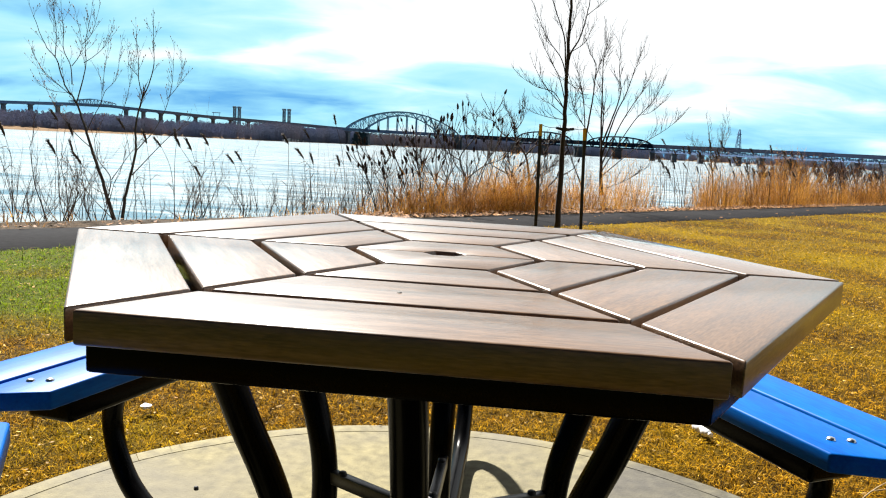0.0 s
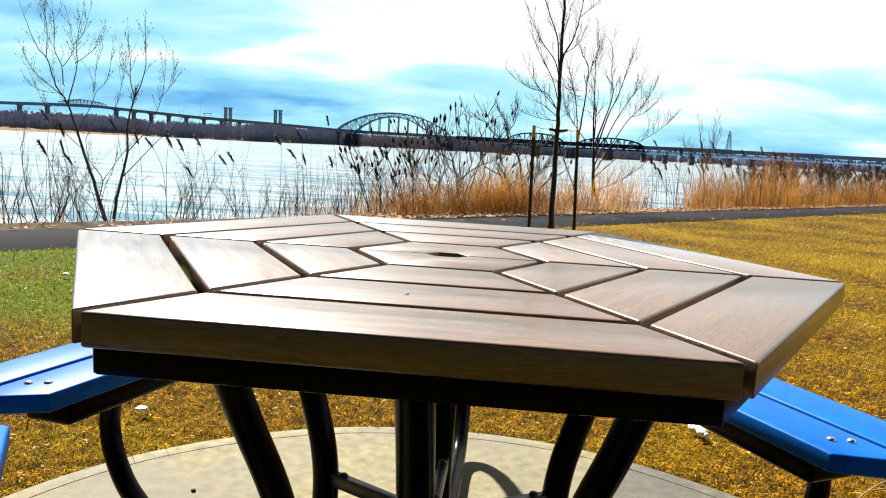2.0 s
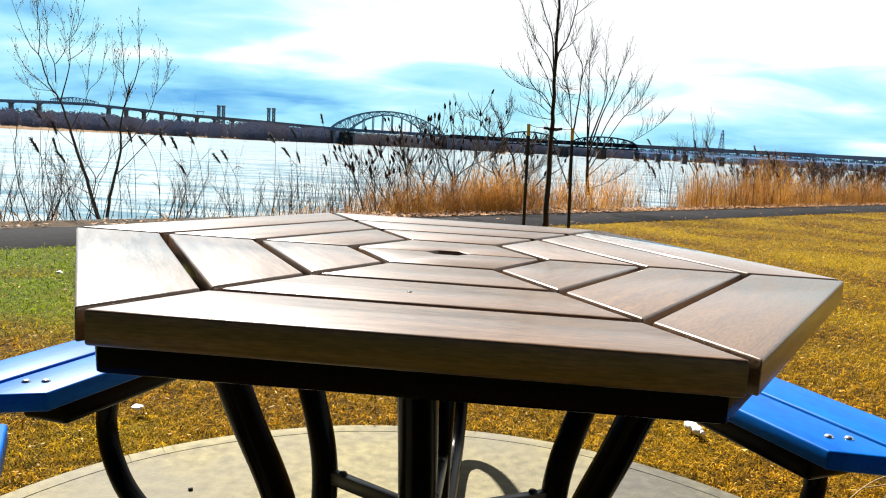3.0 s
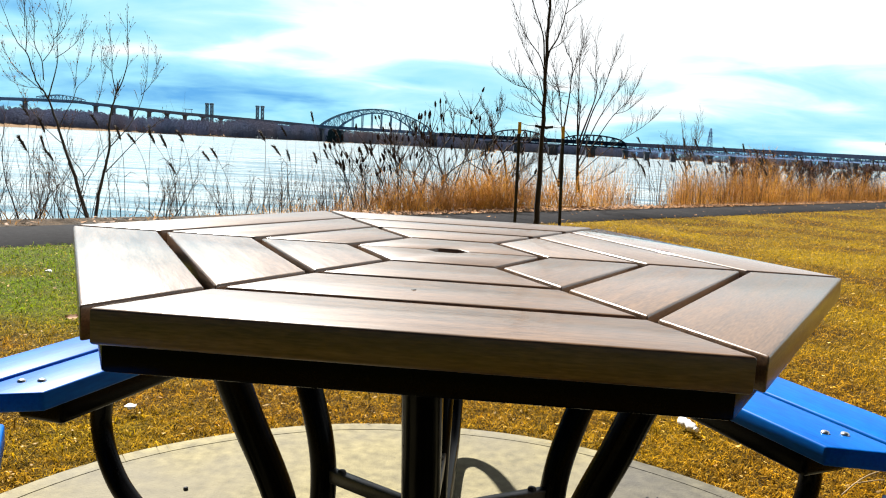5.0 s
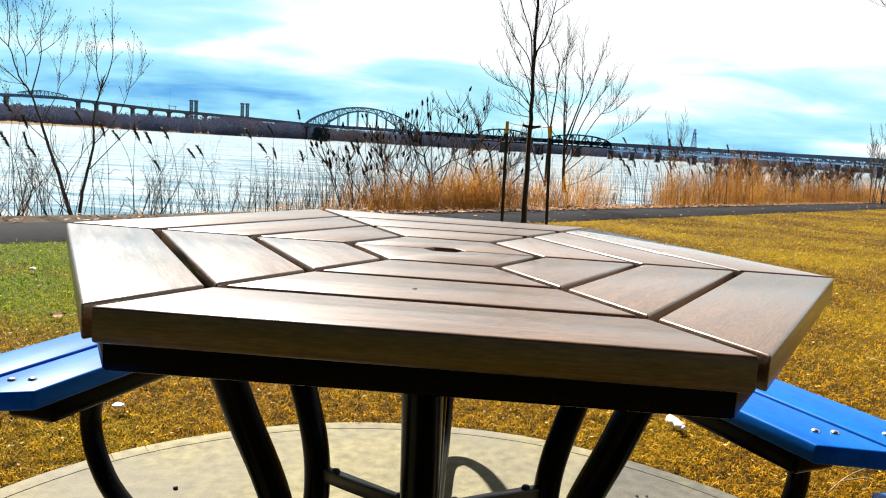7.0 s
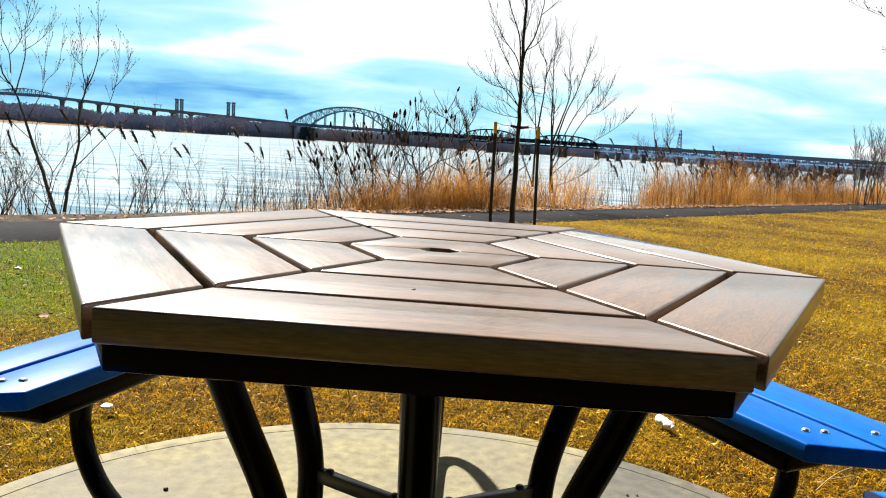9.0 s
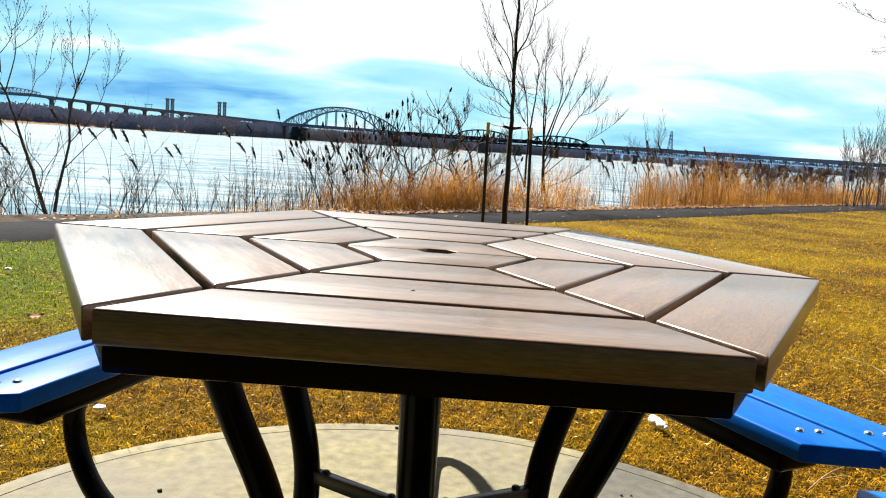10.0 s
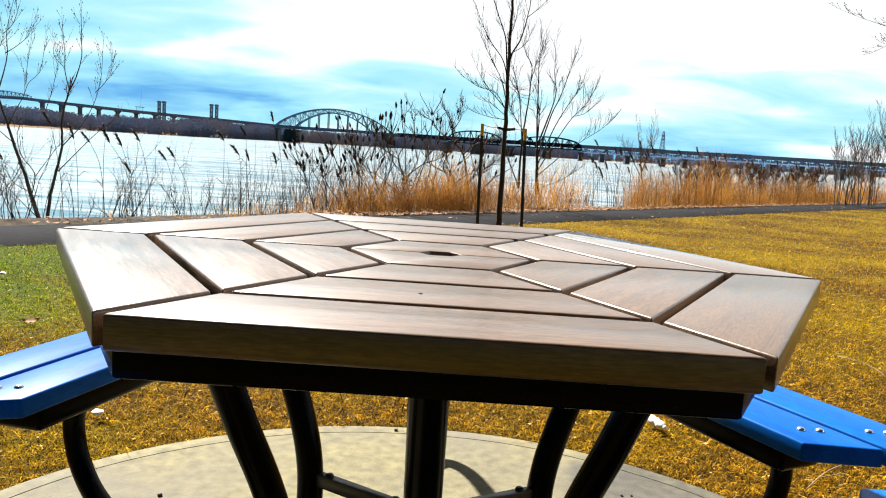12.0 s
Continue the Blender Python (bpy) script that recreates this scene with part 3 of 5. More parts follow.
# the middle: two half hexagons with a notch each, which leave a hole for an umbrella
a0 = PITCH - GAP / 2
rr = a0 / math.cos(radians(30))
half = [(-rr + 0.004, -GAP / 4), (-a0 * T30, -a0), (a0 * T30, -a0), (rr - 0.004, -GAP / 4), (0.036, -GAP / 4), (0.018, -0.026), (-0.018, -0.026), (-0.036, -GAP / 4)]
me = slab("center_plank", half, -THICK, 0, M_PLANK, bevel=0.003, segments=2)
for turn in (0, 180):
    child("center_plank", me, table, pose(0, 0, TOP, 0, 0, turn))

# a small dark speck on the front plank
sp = Soup()
sp.tube([(-0.023, -0.380, TOP - 0.004), (-0.023, -0.380, TOP + 0.0006), (-0.023, -0.380, TOP + 0.0009)], [0.0032, 0.0032, 0.0015], 10)
child("screw_head", sp.mesh("screw_head", M_STAKE), table, None, "small dark speck on the plank")

# unseen plate added under the umbrella hole to block light from below
block_mesh = slab("hub_plate", [(0.13 * math.cos(math.tau * i / 12), 0.13 * math.sin(math.tau * i / 12)) for i in range(12)], TOP - THICK - 0.012, TOP - THICK - 0.002, M_STEEL, bevel=0.002, segments=1)
child("hub_plate", block_mesh, table)
# steel under the top: six rim channels and six radial ribs
AP = 0.5725
outline = [(-AP * T30, -AP), (AP * T30, -AP), ((AP - 0.04) * T30, -AP + 0.04), (-(AP - 0.04) * T30, -AP + 0.04)]
me = slab("rim_channel", outline, TOP - THICK - 0.0382, TOP - THICK - 0.001, M_STEEL, bevel=0.003, segments=2)
for k in range(6):
    child("rim_channel", me, table, pose(-0.0045, 0.0109, 0) @ around(k))
me = slab("rib", [(-0.02, -AP + 0.045), (0.02, -AP + 0.045), (0.02, -0.135), (-0.02, -0.135)], TOP - THICK - 0.05, TOP - THICK - 0.002, M_STEEL, bevel=0.002, segments=1)
for k in range(6):
    child("rib", me, table, around(k))

# bent tubes: from the top inwards and down, out along the pad, up to the seat
SEAT_TOP, SEAT_IN, SEAT_OUT = 0.50, 0.695, 0.982
LEG = [(0.425, 0.752), (0.395, 0.69), (0.372, 0.64), (0.342, 0.56), (0.305, 0.47), (0.282, 0.40), (0.272, 0.33), (0.276, 0.25), (0.30, 0.17), (0.36, 0.09), (0.45, 0.045), (0.56, 0.033),
       (0.75, 0.033), (0.86, 0.042), (0.955, 0.085), (1.015, 0.145), (1.045, 0.21), (1.05, 0.28), (1.01, 0.36), (0.93, 0.405), (0.86, 0.415)]
sp = Soup()
sp.tube(smooth_path([(0, -r, z) for r, z in LEG], 4), 0.0269, 16)
leg_mesh = sp.mesh("leg", M_STEEL)
sp = Soup()
sp.tube(smooth_path([(0, -r, z) for r, z in LEG[:9] + [(0.315, 0.08), (0.32, 0.0)]], 4), 0.0269, 16)
short_leg_mesh = sp.mesh("leg", M_STEEL)
sp = Soup()
sp.tube(smooth_path([(0, -r - (0.13 if 0.8 < r else 0.0), z) for r, z in LEG[:-1]] + [(0, -0.88, 0.415)], 4), 0.0269, 16)
wide_leg_mesh = sp.mesh("leg", M_STEEL)
sp = Soup()
sp.tube(smooth_path([(0.015 * min(1.0, max(0.0, (r - 0.5) / 0.4)) * (i > 8), -r, z) for i, (r, z) in enumerate(LEG)], 4), 0.0269, 16)
bent_leg_mesh = sp.mesh("leg", M_STEEL)
foot_mesh = slab("foot_plate", [(-0.05, -0.70), (0.05, -0.70), (0.05, -0.60), (-0.05, -0.60)], 0.001, 0.008, M_STEEL, bevel=0.001, segments=1)
beam_mesh = slab("seat_beam", [(-0.25, -0.86), (0.25, -0.86), (0.25, -0.735), (-0.25, -0.735)], SEAT_TOP - THICK - 0.062, SEAT_TOP - THICK - 0.001, M_STEEL, bevel=0.012, segments=3)
nutS = Soup()
nutS.tube([(0, 0, -0.012), (0, 0, 0.001), (0, 0, 0.004), (0, 0, 0.0055)], [0.009, 0.009, 0.0072, 0.0035], 12)
bolt_mesh = nutS.mesh("bolt", M_ZINC)
END = 0.100                                     # half of the gap between two seats
width = (SEAT_OUT - SEAT_IN - GAP) / 2
seat_parts = []
for a0 in (SEAT_IN, SEAT_IN + width + GAP):
    a1 = a0 + width
    mid = (a0 + a1) / 2
    c = END / math.cos(radians(30))
    outline = [(-a1 * T30 + c, -a1 + mid), (a1 * T30 - c, -a1 + mid), (a0 * T30 - c, -a0 + mid), (-a0 * T30 + c, -a0 + mid)]
    seat_parts.append((mid, slab("seat_plank", outline, -THICK, 0, M_BLUE, bevel=0.005)))
UNTURN = pose(0, 0, 0, 0, 0, 0.32) @ pose(-0.0015, -0.007, 0)


def bench_place(k):
    """Where a bench stands; two of them are turned about their inner corner to fit the camera's view."""
    turn, lean, dx, dy, slide = {4: (13.8, 2.5, -0.002, 0.003, 0.05), 2: (-3.5, 0.0, -0.004, -0.006, 0.0)}.get(k, (0, 0, 0, 0, 0))
    side = 1 if k == 4 else -1
    corner = Vector((side * (SEAT_IN * T30 - END / math.cos(radians(30))), -SEAT_IN, SEAT_TOP))
    return UNTURN @ pose(dx, dy, 0) @ around(k) @ pose(slide, 0, 0) @ Matrix.Translation(corner) @ pose(0, 0, 0, lean, 0, turn) @ Matrix.Translation(-corner)


for k in range(6):
    leg = child("leg", {0: short_leg_mesh, 3: wide_leg_mesh, 4: bent_leg_mesh}.get(k, leg_mesh), table, FRAME @ around(k) @ pose({0: 0.004, 3: 0.010}.get(k, 0.0), 0, 0))
    if k == 0:
        continue                                # the open side, for a wheelchair
    child("foot_plate", foot_mesh, leg)
    place = bench_place(k)
    child("seat_beam", beam_mesh, table, place @ pose({2: 0.035, 4: -0.042}.get(k, 0.0), 0, 0))
    for mid, me in seat_parts:
        plank = child("seat_plank", me, table, place @ pose(0, -mid, SEAT_TOP), "blue composite seat plank with galvanised bolts")
        for side in (-1, 1):
            for r_, off in (((0.757, 0.232), (0.791, 0.250)) if mid < 0.8 else ((0.895, 0.288), (0.929, 0.306))):
                child("bolt", bolt_mesh, plank, pose(side * off, mid - r_, 0.0), "domed galvanised bolt head")
# spokes that tie the legs to the middle, flat bars with a bolt at each end
dark_bolt_mesh = nutS.mesh("bolt", M_STAKE)
tie = slab("spoke", [(-0.010, -0.262), (0.010, -0.262), (0.010, -0.012), (-0.010, -0.012)], 0.326, 0.354, M_STEEL_LIT, bevel=0.003, segments=2)
for k in range(6):
    bar = child("spoke", tie, table, FRAME @ around(k))
    for r in (0.222, 0.06):
        child("bolt", dark_bolt_mesh, bar, pose(0.001, -r, 0.355))


# ---- trees ----
def twig(sp, buds, p, way, length, r, level, rng, lean=0.06, finest=0.0012):
    """A twig that forks on, with buds at its tips."""
    pts, radii, q, w = [Vector(p)], [r], Vector(p), Vector(way).normalized()
    steps = 4 if level else 3
    for i in range(steps):
        w = (w + Vector((rng.uniform(-1, 1), rng.uniform(-1, 1), rng.uniform(-0.6, 1))) * lean + Vector((0, 0, 0.05))).normalized()
        q = q + w * (length / steps)
        pts.append(q.copy()); radii.append(max(finest * 0.7, r * (1 - 0.75 * (i + 1) / steps)))
        if level and i < steps - 1 or level and rng.random() < 0.5:
            turn = Vector((rng.uniform(-1, 1), rng.uniform(-1, 1), rng.uniform(-0.2, 0.8))).normalized()
            twig(sp, buds, q, w * 0.9 + turn * 0.5, length * rng.uniform(0.42, 0.7), max(r * 0.55, finest), level - 1, rng, lean, finest)
    sp.tube(pts, radii, 4 if r > 0.006 else 3, cap=False)
    if buds is not None and rng.random() < 0.6:
        k = max(1.0, finest / 0.002)
        buds.tube([q - w * 0.008 * k, q + w * 0.006 * k, q + w * 0.02 * k], [0.002 * k, 0.005 * k, 0.001 * k], 4)


def limb(sp, crown, buds, pts, r0, r1, rng, forks, reach, level, start=0.25, sides=8, finest=0.0012, crook=0.06):
    """A limb along given points that bears twigs from its start fraction on."""
    path = smooth_path(pts, 5)
    k = len(path) - 1
    jit = [p + Vector((rng.uniform(-1, 1), rng.uniform(-1, 1), 0)) * r0 * 0.16 * (0 < i < k) for i, p in enumerate(path)]
    sp.tube(jit, [r0 + (r1 - r0) * (i / k) ** 0.65 for i in range(k + 1)], sides)
    forks = max(2, round(forks * min(1.0, sum((q - p).length for p, q in zip(jit, jit[1:])) / (reach * 2.6))))
    for j in range(forks):
        f = start + (1 - start) * (j + rng.random()) / forks
        i = min(k - 1, int(f * k))
        w = (jit[i + 1] - jit[i]).normalized()
        turn = Vector((rng.uniform(-1, 1), rng.uniform(-1, 1), rng.uniform(0, 0.5))).normalized()
        twig(crown, buds, jit[i], w * 0.9 + turn * 0.68 + Vector((0, 0, 0.12)), reach * rng.uniform(0.6, 1.2) * (1.1 - 0.5 * f), max(finest * 1.3, (r0 + (r1 - r0) * f ** 0.65) * 0.4), level, rng, crook, finest)
    twig(crown, buds, jit[-1], (jit[-1] - jit[-2]), reach * 0.8, max(r1, finest), level, rng, crook, finest)


def tree(base, limbs, label, seed, bark, forks=7, reach=0.5, level=1, buds=True, category="tree", finest=0.0012, crook=0.06):
    """limbs: (points in x, z, radius at the foot and tip, depth offset) about the base."""
    rng = random.Random(seed)
    root = tagged(new("tree"), label, category)
    root.location = base
    wood, crown = Soup(), Soup()
    bud = Soup() if buds else None
    for pts, r0, r1, depth, start in limbs:
        n_ = len(pts) - 1
        limb(wood, crown, bud, [(x - base[0], depth * i / n_, z - base[2]) for i, (x, z) in enumerate(pts)], r0, r1, rng, forks, reach, level, start, 8, finest, crook)
    child("trunk", wood.mesh("trunk", bark), root)
    child("crown", crown.mesh("crown", M_TWIG if bark is M_BARK else bark), root)
    if bud and bud.v:
        tagged(child("budding", bud.mesh("budding", M_LITTER), root), kind="stuff")
    return root


# a slim two-stemmed tree on the bank; limbs as points in x and z, radius at foot and tip, drift in depth, start of the twigs
LEFT_STEM = [
    ([(-5.17, -0.25), (-5.28, 0.11), (-5.40, 0.49), (-5.53, 0.86), (-5.61, 1.12), (-5.72, 1.39), (-5.86, 1.59), (-5.97, 1.92), (-6.13, 2.11), (-6.30, 2.52)], 0.031, 0.003, 0.0, 0.5),
    ([(-5.99, 1.94), (-6.00, 2.29), (-6.08, 2.68)], 0.007, 0.003, 0.1, 0.2),
    ([(-5.76, 1.60), (-5.76, 1.84), (-5.84, 2.05), (-5.82, 2.29), (-5.83, 2.53)], 0.008, 0.003, -0.1, 0.3),
    ([(-5.70, 1.36), (-5.62, 1.68), (-5.59, 1.90), (-5.61, 2.16), (-5.55, 2.49)], 0.01, 0.003, 0.1, 0.4),
    ([(-5.59, 1.89), (-5.46, 1.99), (-5.34, 2.12), (-5.28, 2.28)], 0.006, 0.002, 0.1, 0.4)]
LEFT_BOUGHS = [
    ([(-5.76, 1.84), (-5.68, 1.97), (-5.65, 2.12), (-5.73, 2.44)], 0.006, 0.002, 0.1, 0.2),
    ([(-5.61, 2.13), (-5.51, 2.27), (-5.46, 2.50)], 0.005, 0.002, 0.1, 0.2),
    ([(-6.00, 2.27), (-5.93, 2.69)], 0.005, 0.002, -0.1, 0.2),
    ([(-5.78, 1.46), (-5.98, 1.63), (-6.13, 1.77), (-6.21, 1.95)], 0.006, 0.002, -0.1, 0.1),
    ([(-5.81, 1.49), (-6.10, 1.51), (-6.26, 1.58)], 0.004, 0.002, 0.1, 0.1),
    ([(-5.50, 0.77), (-5.75, 0.96), (-5.95, 1.18), (-6.10, 1.36)], 0.007, 0.003, 0.1, 0.4),
    ([(-5.27, 0.13), (-5.22, 0.39), (-5.37, 0.61), (-5.41, 0.87), (-5.34, 1.04)], 0.008, 0.003, -0.1, 0.3),
    ([(-5.30, 0.15), (-5.52, 0.25), (-5.68, 0.44), (-5.92, 0.54)], 0.007, 0.002, 0.1, 0.2)]
RIGHT_STEM = [
    ([(-5.08, -0.24), (-5.03, 0.13), (-4.95, 0.44), (-4.88, 0.76), (-4.88, 1.04), (-4.84, 1.27), (-4.78, 1.48)], 0.026, 0.01, 0.0, 0.9),
    ([(-4.78, 1.47), (-4.68, 1.65), (-4.60, 1.91), (-4.59, 2.16), (-4.58, 2.38)], 0.01, 0.003, -0.1, 0.4),
    ([(-4.78, 1.47), (-4.85, 1.71), (-4.87, 1.97), (-4.91, 2.23)], 0.008, 0.003, 0.1, 0.3),
    ([(-4.85, 1.76), (-4.99, 1.89), (-5.03, 2.01)], 0.005, 0.002, 0.1, 0.2),
    ([(-4.88, 0.76), (-4.76, 0.90), (-4.63, 1.06), (-4.51, 1.29), (-4.45, 1.47), (-4.41, 1.70), (-4.40, 2.02)], 0.009, 0.002, 0.1, 0.55),
    ([(-4.45, 1.47), (-4.32, 1.59), (-4.22, 1.74), (-4.20, 1.90)], 0.005, 0.002, -0.1, 0.3),
    ([(-4.93, 0.44), (-4.71, 0.64), (-4.41, 0.92), (-4.16, 1.11)], 0.009, 0.003, -0.2, 0.5)]
RIGHT_BOUGHS = [
    ([(-5.58, 0.95), (-5.47, 1.20), (-5.39, 1.36), (-5.33, 1.54), (-5.19, 1.71), (-5.13, 2.11)], 0.007, 0.002, 0.1, 0.4),
    ([(-5.33, 1.54), (-5.34, 1.76), (-5.33, 1.99)], 0.005, 0.002, 0.1, 0.2),
    ([(-5.08, 1.22), (-5.02, 1.48), (-4.97, 1.85)], 0.005, 0.002, 0.1, 0.2),
    ([(-5.22, 0.36), (-5.00, 0.70), (-4.90, 0.86)], 0.006, 0.002, 0.1, 0.4),
    ([(-5.18, -0.20), (-5.52, 0.10), (-5.72, 0.32), (-5.84, 0.47)], 0.007, 0.002, 0.1, 0.4),
    ([(-5.51, -0.25), (-5.60, 0.10), (-5.69, 0.44)], 0.008, 0.003, -0.2, 0.4)]
tree((-5.06, 8.4, -0.22), LEFT_STEM + LEFT_BOUGHS + RIGHT_STEM + RIGHT_BOUGHS,
     "bare slim two-stemmed tree on the river bank", 11, M_BARK, forks=7, reach=0.24, level=1, finest=0.0017)

# the young staked tree beside the path
YY = 7.0
YOUNG_STEM = [
    ([(0.69, 0.18), (0.69, 0.85), (0.69, 1.28), (0.68, 1.76), (0.67, 2.30), (0.67, 2.65), (0.66, 3.16), (0.65, 3.56)], 0.036, 0.008, 0.05, 0.55),
    ([(0.68, 1.82), (0.65, 2.00), (0.62, 2.24), (0.54, 2.44), (0.46, 2.64), (0.39, 2.87)], 0.012, 0.003, -0.1, 0.3),
    ([(0.67, 1.91), (0.70, 2.09), (0.78, 2.24), (0.83, 2.42), (0.87, 2.65), (0.89, 2.89)], 0.014, 0.003, 0.1, 0.3),
    ([(0.72, 2.12), (0.84, 2.21), (0.91, 2.36)], 0.005, 0.002, 0.1, 0.3),
    ([(0.84, 2.49), (0.96, 2.60), (1.06, 2.71)], 0.005, 0.002, 0.1, 0.3),
    ([(0.67, 1.83), (0.61, 2.03), (0.48, 2.20), (0.38, 2.37), (0.31, 2.53)], 0.008, 0.002, 0.1, 0.3)]
YOUNG_BOUGHS = [
    ([(0.67, 1.61), (0.60, 1.82), (0.50, 1.99), (0.41, 2.14), (0.36, 2.27)], 0.006, 0.002, -0.1, 0.3),
    ([(0.67, 1.51), (0.58, 1.61), (0.45, 1.75), (0.32, 1.96)], 0.007, 0.002, 0.1, 0.3),
    ([(0.66, 1.52), (0.55, 1.67), (0.36, 1.72), (0.21, 1.80)], 0.006, 0.002, -0.1, 0.3),
    ([(0.67, 1.39), (0.51, 1.41), (0.36, 1.45)], 0.005, 0.002, 0.1, 0.2),
    ([(0.67, 2.30), (0.71, 2.41), (0.75, 2.65)], 0.006, 0.002, 0.1, 0.3),
    ([(0.68, 1.43), (0.53, 1.55), (0.45, 1.58)], 0.004, 0.002, 0.1, 0.2),
    ([(0.69, 1.88), (0.74, 1.77), (0.82, 1.68), (0.86, 1.53)], 0.003, 0.002, 0.1, 0.3)]
tree((0.72, YY, -0.02), YOUNG_STEM + YOUNG_BOUGHS, "young bare tree held by two stakes beside the path", 12, M_BARK_DARK, forks=10, reach=0.19, level=1, buds=False, finest=0.002, crook=0.10)

# the spreading tree behind it, among the reeds
SPREAD_STEMS = [
    ([(1.95, 0.26), (1.89, 0.97), (1.87, 1.43), (1.88, 1.95)], 0.045, 0.006, 0, 0.8),
    ([(1.57, 0.35), (1.57, 1.28), (1.61, 1.72), (1.65, 2.15), (1.66, 2.47), (1.66, 2.73), (1.53, 2.97)], 0.026, 0.004, 0.05, 0.5),
    ([(1.66, 2.47), (1.73, 2.74), (1.80, 3.00), (1.81, 3.32)], 0.009, 0.003, 0.1, 0.2),
    ([(1.90, 0.98), (1.83, 1.68), (1.81, 2.16), (1.77, 2.79), (1.83, 3.11)], 0.022, 0.004, -0.2, 0.4),
    ([(1.88, 1.22), (2.03, 1.70), (2.14, 2.07), (2.17, 2.33), (2.12, 2.59), (2.10, 3.17)], 0.02, 0.004, 0.08, 0.4),
    ([(1.90, 1.02), (2.08, 1.76), (2.24, 2.18), (2.36, 2.61), (2.46, 2.98)], 0.018, 0.004, -0.2, 0.4)]
SPREAD_BOUGHS = [
    ([(1.91, 0.84), (2.21, 1.62), (2.46, 2.08), (2.60, 2.30), (2.69, 2.51)], 0.014, 0.004, 0.2, 0.3),
    ([(1.92, 0.72), (2.42, 1.66), (2.73, 2.04), (2.86, 2.31)], 0.012, 0.004, -0.2, 0.4),
    ([(2.53, 1.82), (2.74, 1.88), (2.92, 2.02)], 0.007, 0.003, 0.1, 0.2),
    ([(1.57, 1.28), (1.48, 2.03), (1.42, 2.30), (1.29, 2.72)], 0.013, 0.004, 0.1, 0.3),
    ([(1.45, 2.16), (1.26, 2.32), (1.12, 2.39)], 0.007, 0.003, 0.1, 0.2),
    ([(1.74, 1.29), (1.41, 1.71), (1.20, 2.13)], 0.01, 0.003, -0.1, 0.3),
    ([(1.92, 0.62), (2.55, 1.20), (3.09, 1.58), (3.33, 1.80)], 0.011, 0.003, 0.2, 0.4),
    ([(1.57, 0.39), (1.37, 0.84), (1.17, 1.32)], 0.016, 0.006, 0.1, 0.5),
    ([(1.94, 0.37), (2.37, 0.54), (2.75, 0.78)], 0.009, 0.003, 0.2, 0.3)]
tree((1.95, 13.5, -0.05), SPREAD_STEMS + SPREAD_BOUGHS, "bare spreading tree rising from golden reeds on the bank", 13, M_BARK_DARK, forks=13, reach=0.40, level=1, buds=False, finest=0.0036, crook=0.11)

tree((5.80, 20.0, -1.6), [
    ([(5.80, -1.6), (5.80, 0.06), (5.68, 1.0), (5.52, 1.85)], 0.034, 0.007, 0.0, 0.4),
    ([(5.77, 0.5), (5.42, 1.15), (5.25, 1.45)], 0.015, 0.004, 0.3, 0.2),
    ([(5.71, 0.7), (5.84, 1.3), (5.88, 1.95)], 0.016, 0.004, -0.3, 0.2),
    ([(5.66, 0.95), (5.99, 1.35), (6.10, 1.70)], 0.012, 0.003, 0.3, 0.2)],
    "small bare tree in the reeds by the water", 14, M_BARK, forks=9, reach=0.42, level=2, buds=False, finest=0.0026, crook=0.12)

for i, (x, y, h, lab) in enumerate(((13.5, 23.4, 2.35, "bare grey shrub-like tree at the end of the reeds"), (14.6, 24.0, 2.5, "bare grey tree at the bend of the path"),
                                    (16.2, 24.6, 3.3, "tall bare grey tree beyond the lawn"))):
    rng = random.Random(40 + i)
    arms = [([(x, -0.1), (x + rng.uniform(-0.1, 0.1), h * 0.25), (x + rng.uniform(-0.2, 0.2), h * 0.8)], 0.032, 0.008, 0.0, 0.2)]
    span = (0.19, 0.22, 0.46)[i]
    for j in range((10, 9, 18)[i]):
        w = rng.uniform(-1, 1)
        z0 = h * rng.uniform(0.06, 0.3)
        arms.append(([(x + w * 0.4, -0.1), (x + w * (0.2 + span * h * 0.44), z0 + h * 0.25), (x + w * h * span, z0 + h * rng.uniform(0.45, 0.7))], 0.016, 0.004, rng.uniform(-0.8, 0.8), 0.3))
    tree((x, y, -0.1), arms, lab, 50 + i, M_BARK, forks=10, reach=(0.5, 0.5, 0.75)[i], level=2, buds=False, finest=(0.0036, 0.0036, 0.0045)[i], crook=0.12)

# a tree at the edge of the lawn whose low twigs hang over it
tree((10.3, 12.2, -0.03), [
    ([(10.3, -0.05), (10.25, 1.5), (10.2, 3.4), (10.3, 6.5)], 0.15, 0.05, 0.0, 0.75),
    ([(10.2, 2.7), (9.3, 3.35), (8.4, 3.6), (7.7, 3.6)], 0.045, 0.006, -0.2, 0.75),
    ([(8.5, 3.62), (7.6, 3.66), (6.85, 3.84)], 0.008, 0.002, -0.1, 0.3),
    ([(8.4, 3.55), (7.9, 3.4), (7.5, 3.2)], 0.008, 0.002, -0.1, 0.3),
    ([(10.25, 4.0), (9.8, 5.6), (9.6, 6.8)], 0.05, 0.01, 0.5, 0.4),
    ([(10.25, 3.6), (11.4, 5.0), (12.0, 6.4)], 0.05, 0.01, 0.4, 0.4)],
    "bare lawn tree with low budding twigs", 61, M_BARK_DARK, forks=8, reach=0.3, level=1, finest=0.0028)

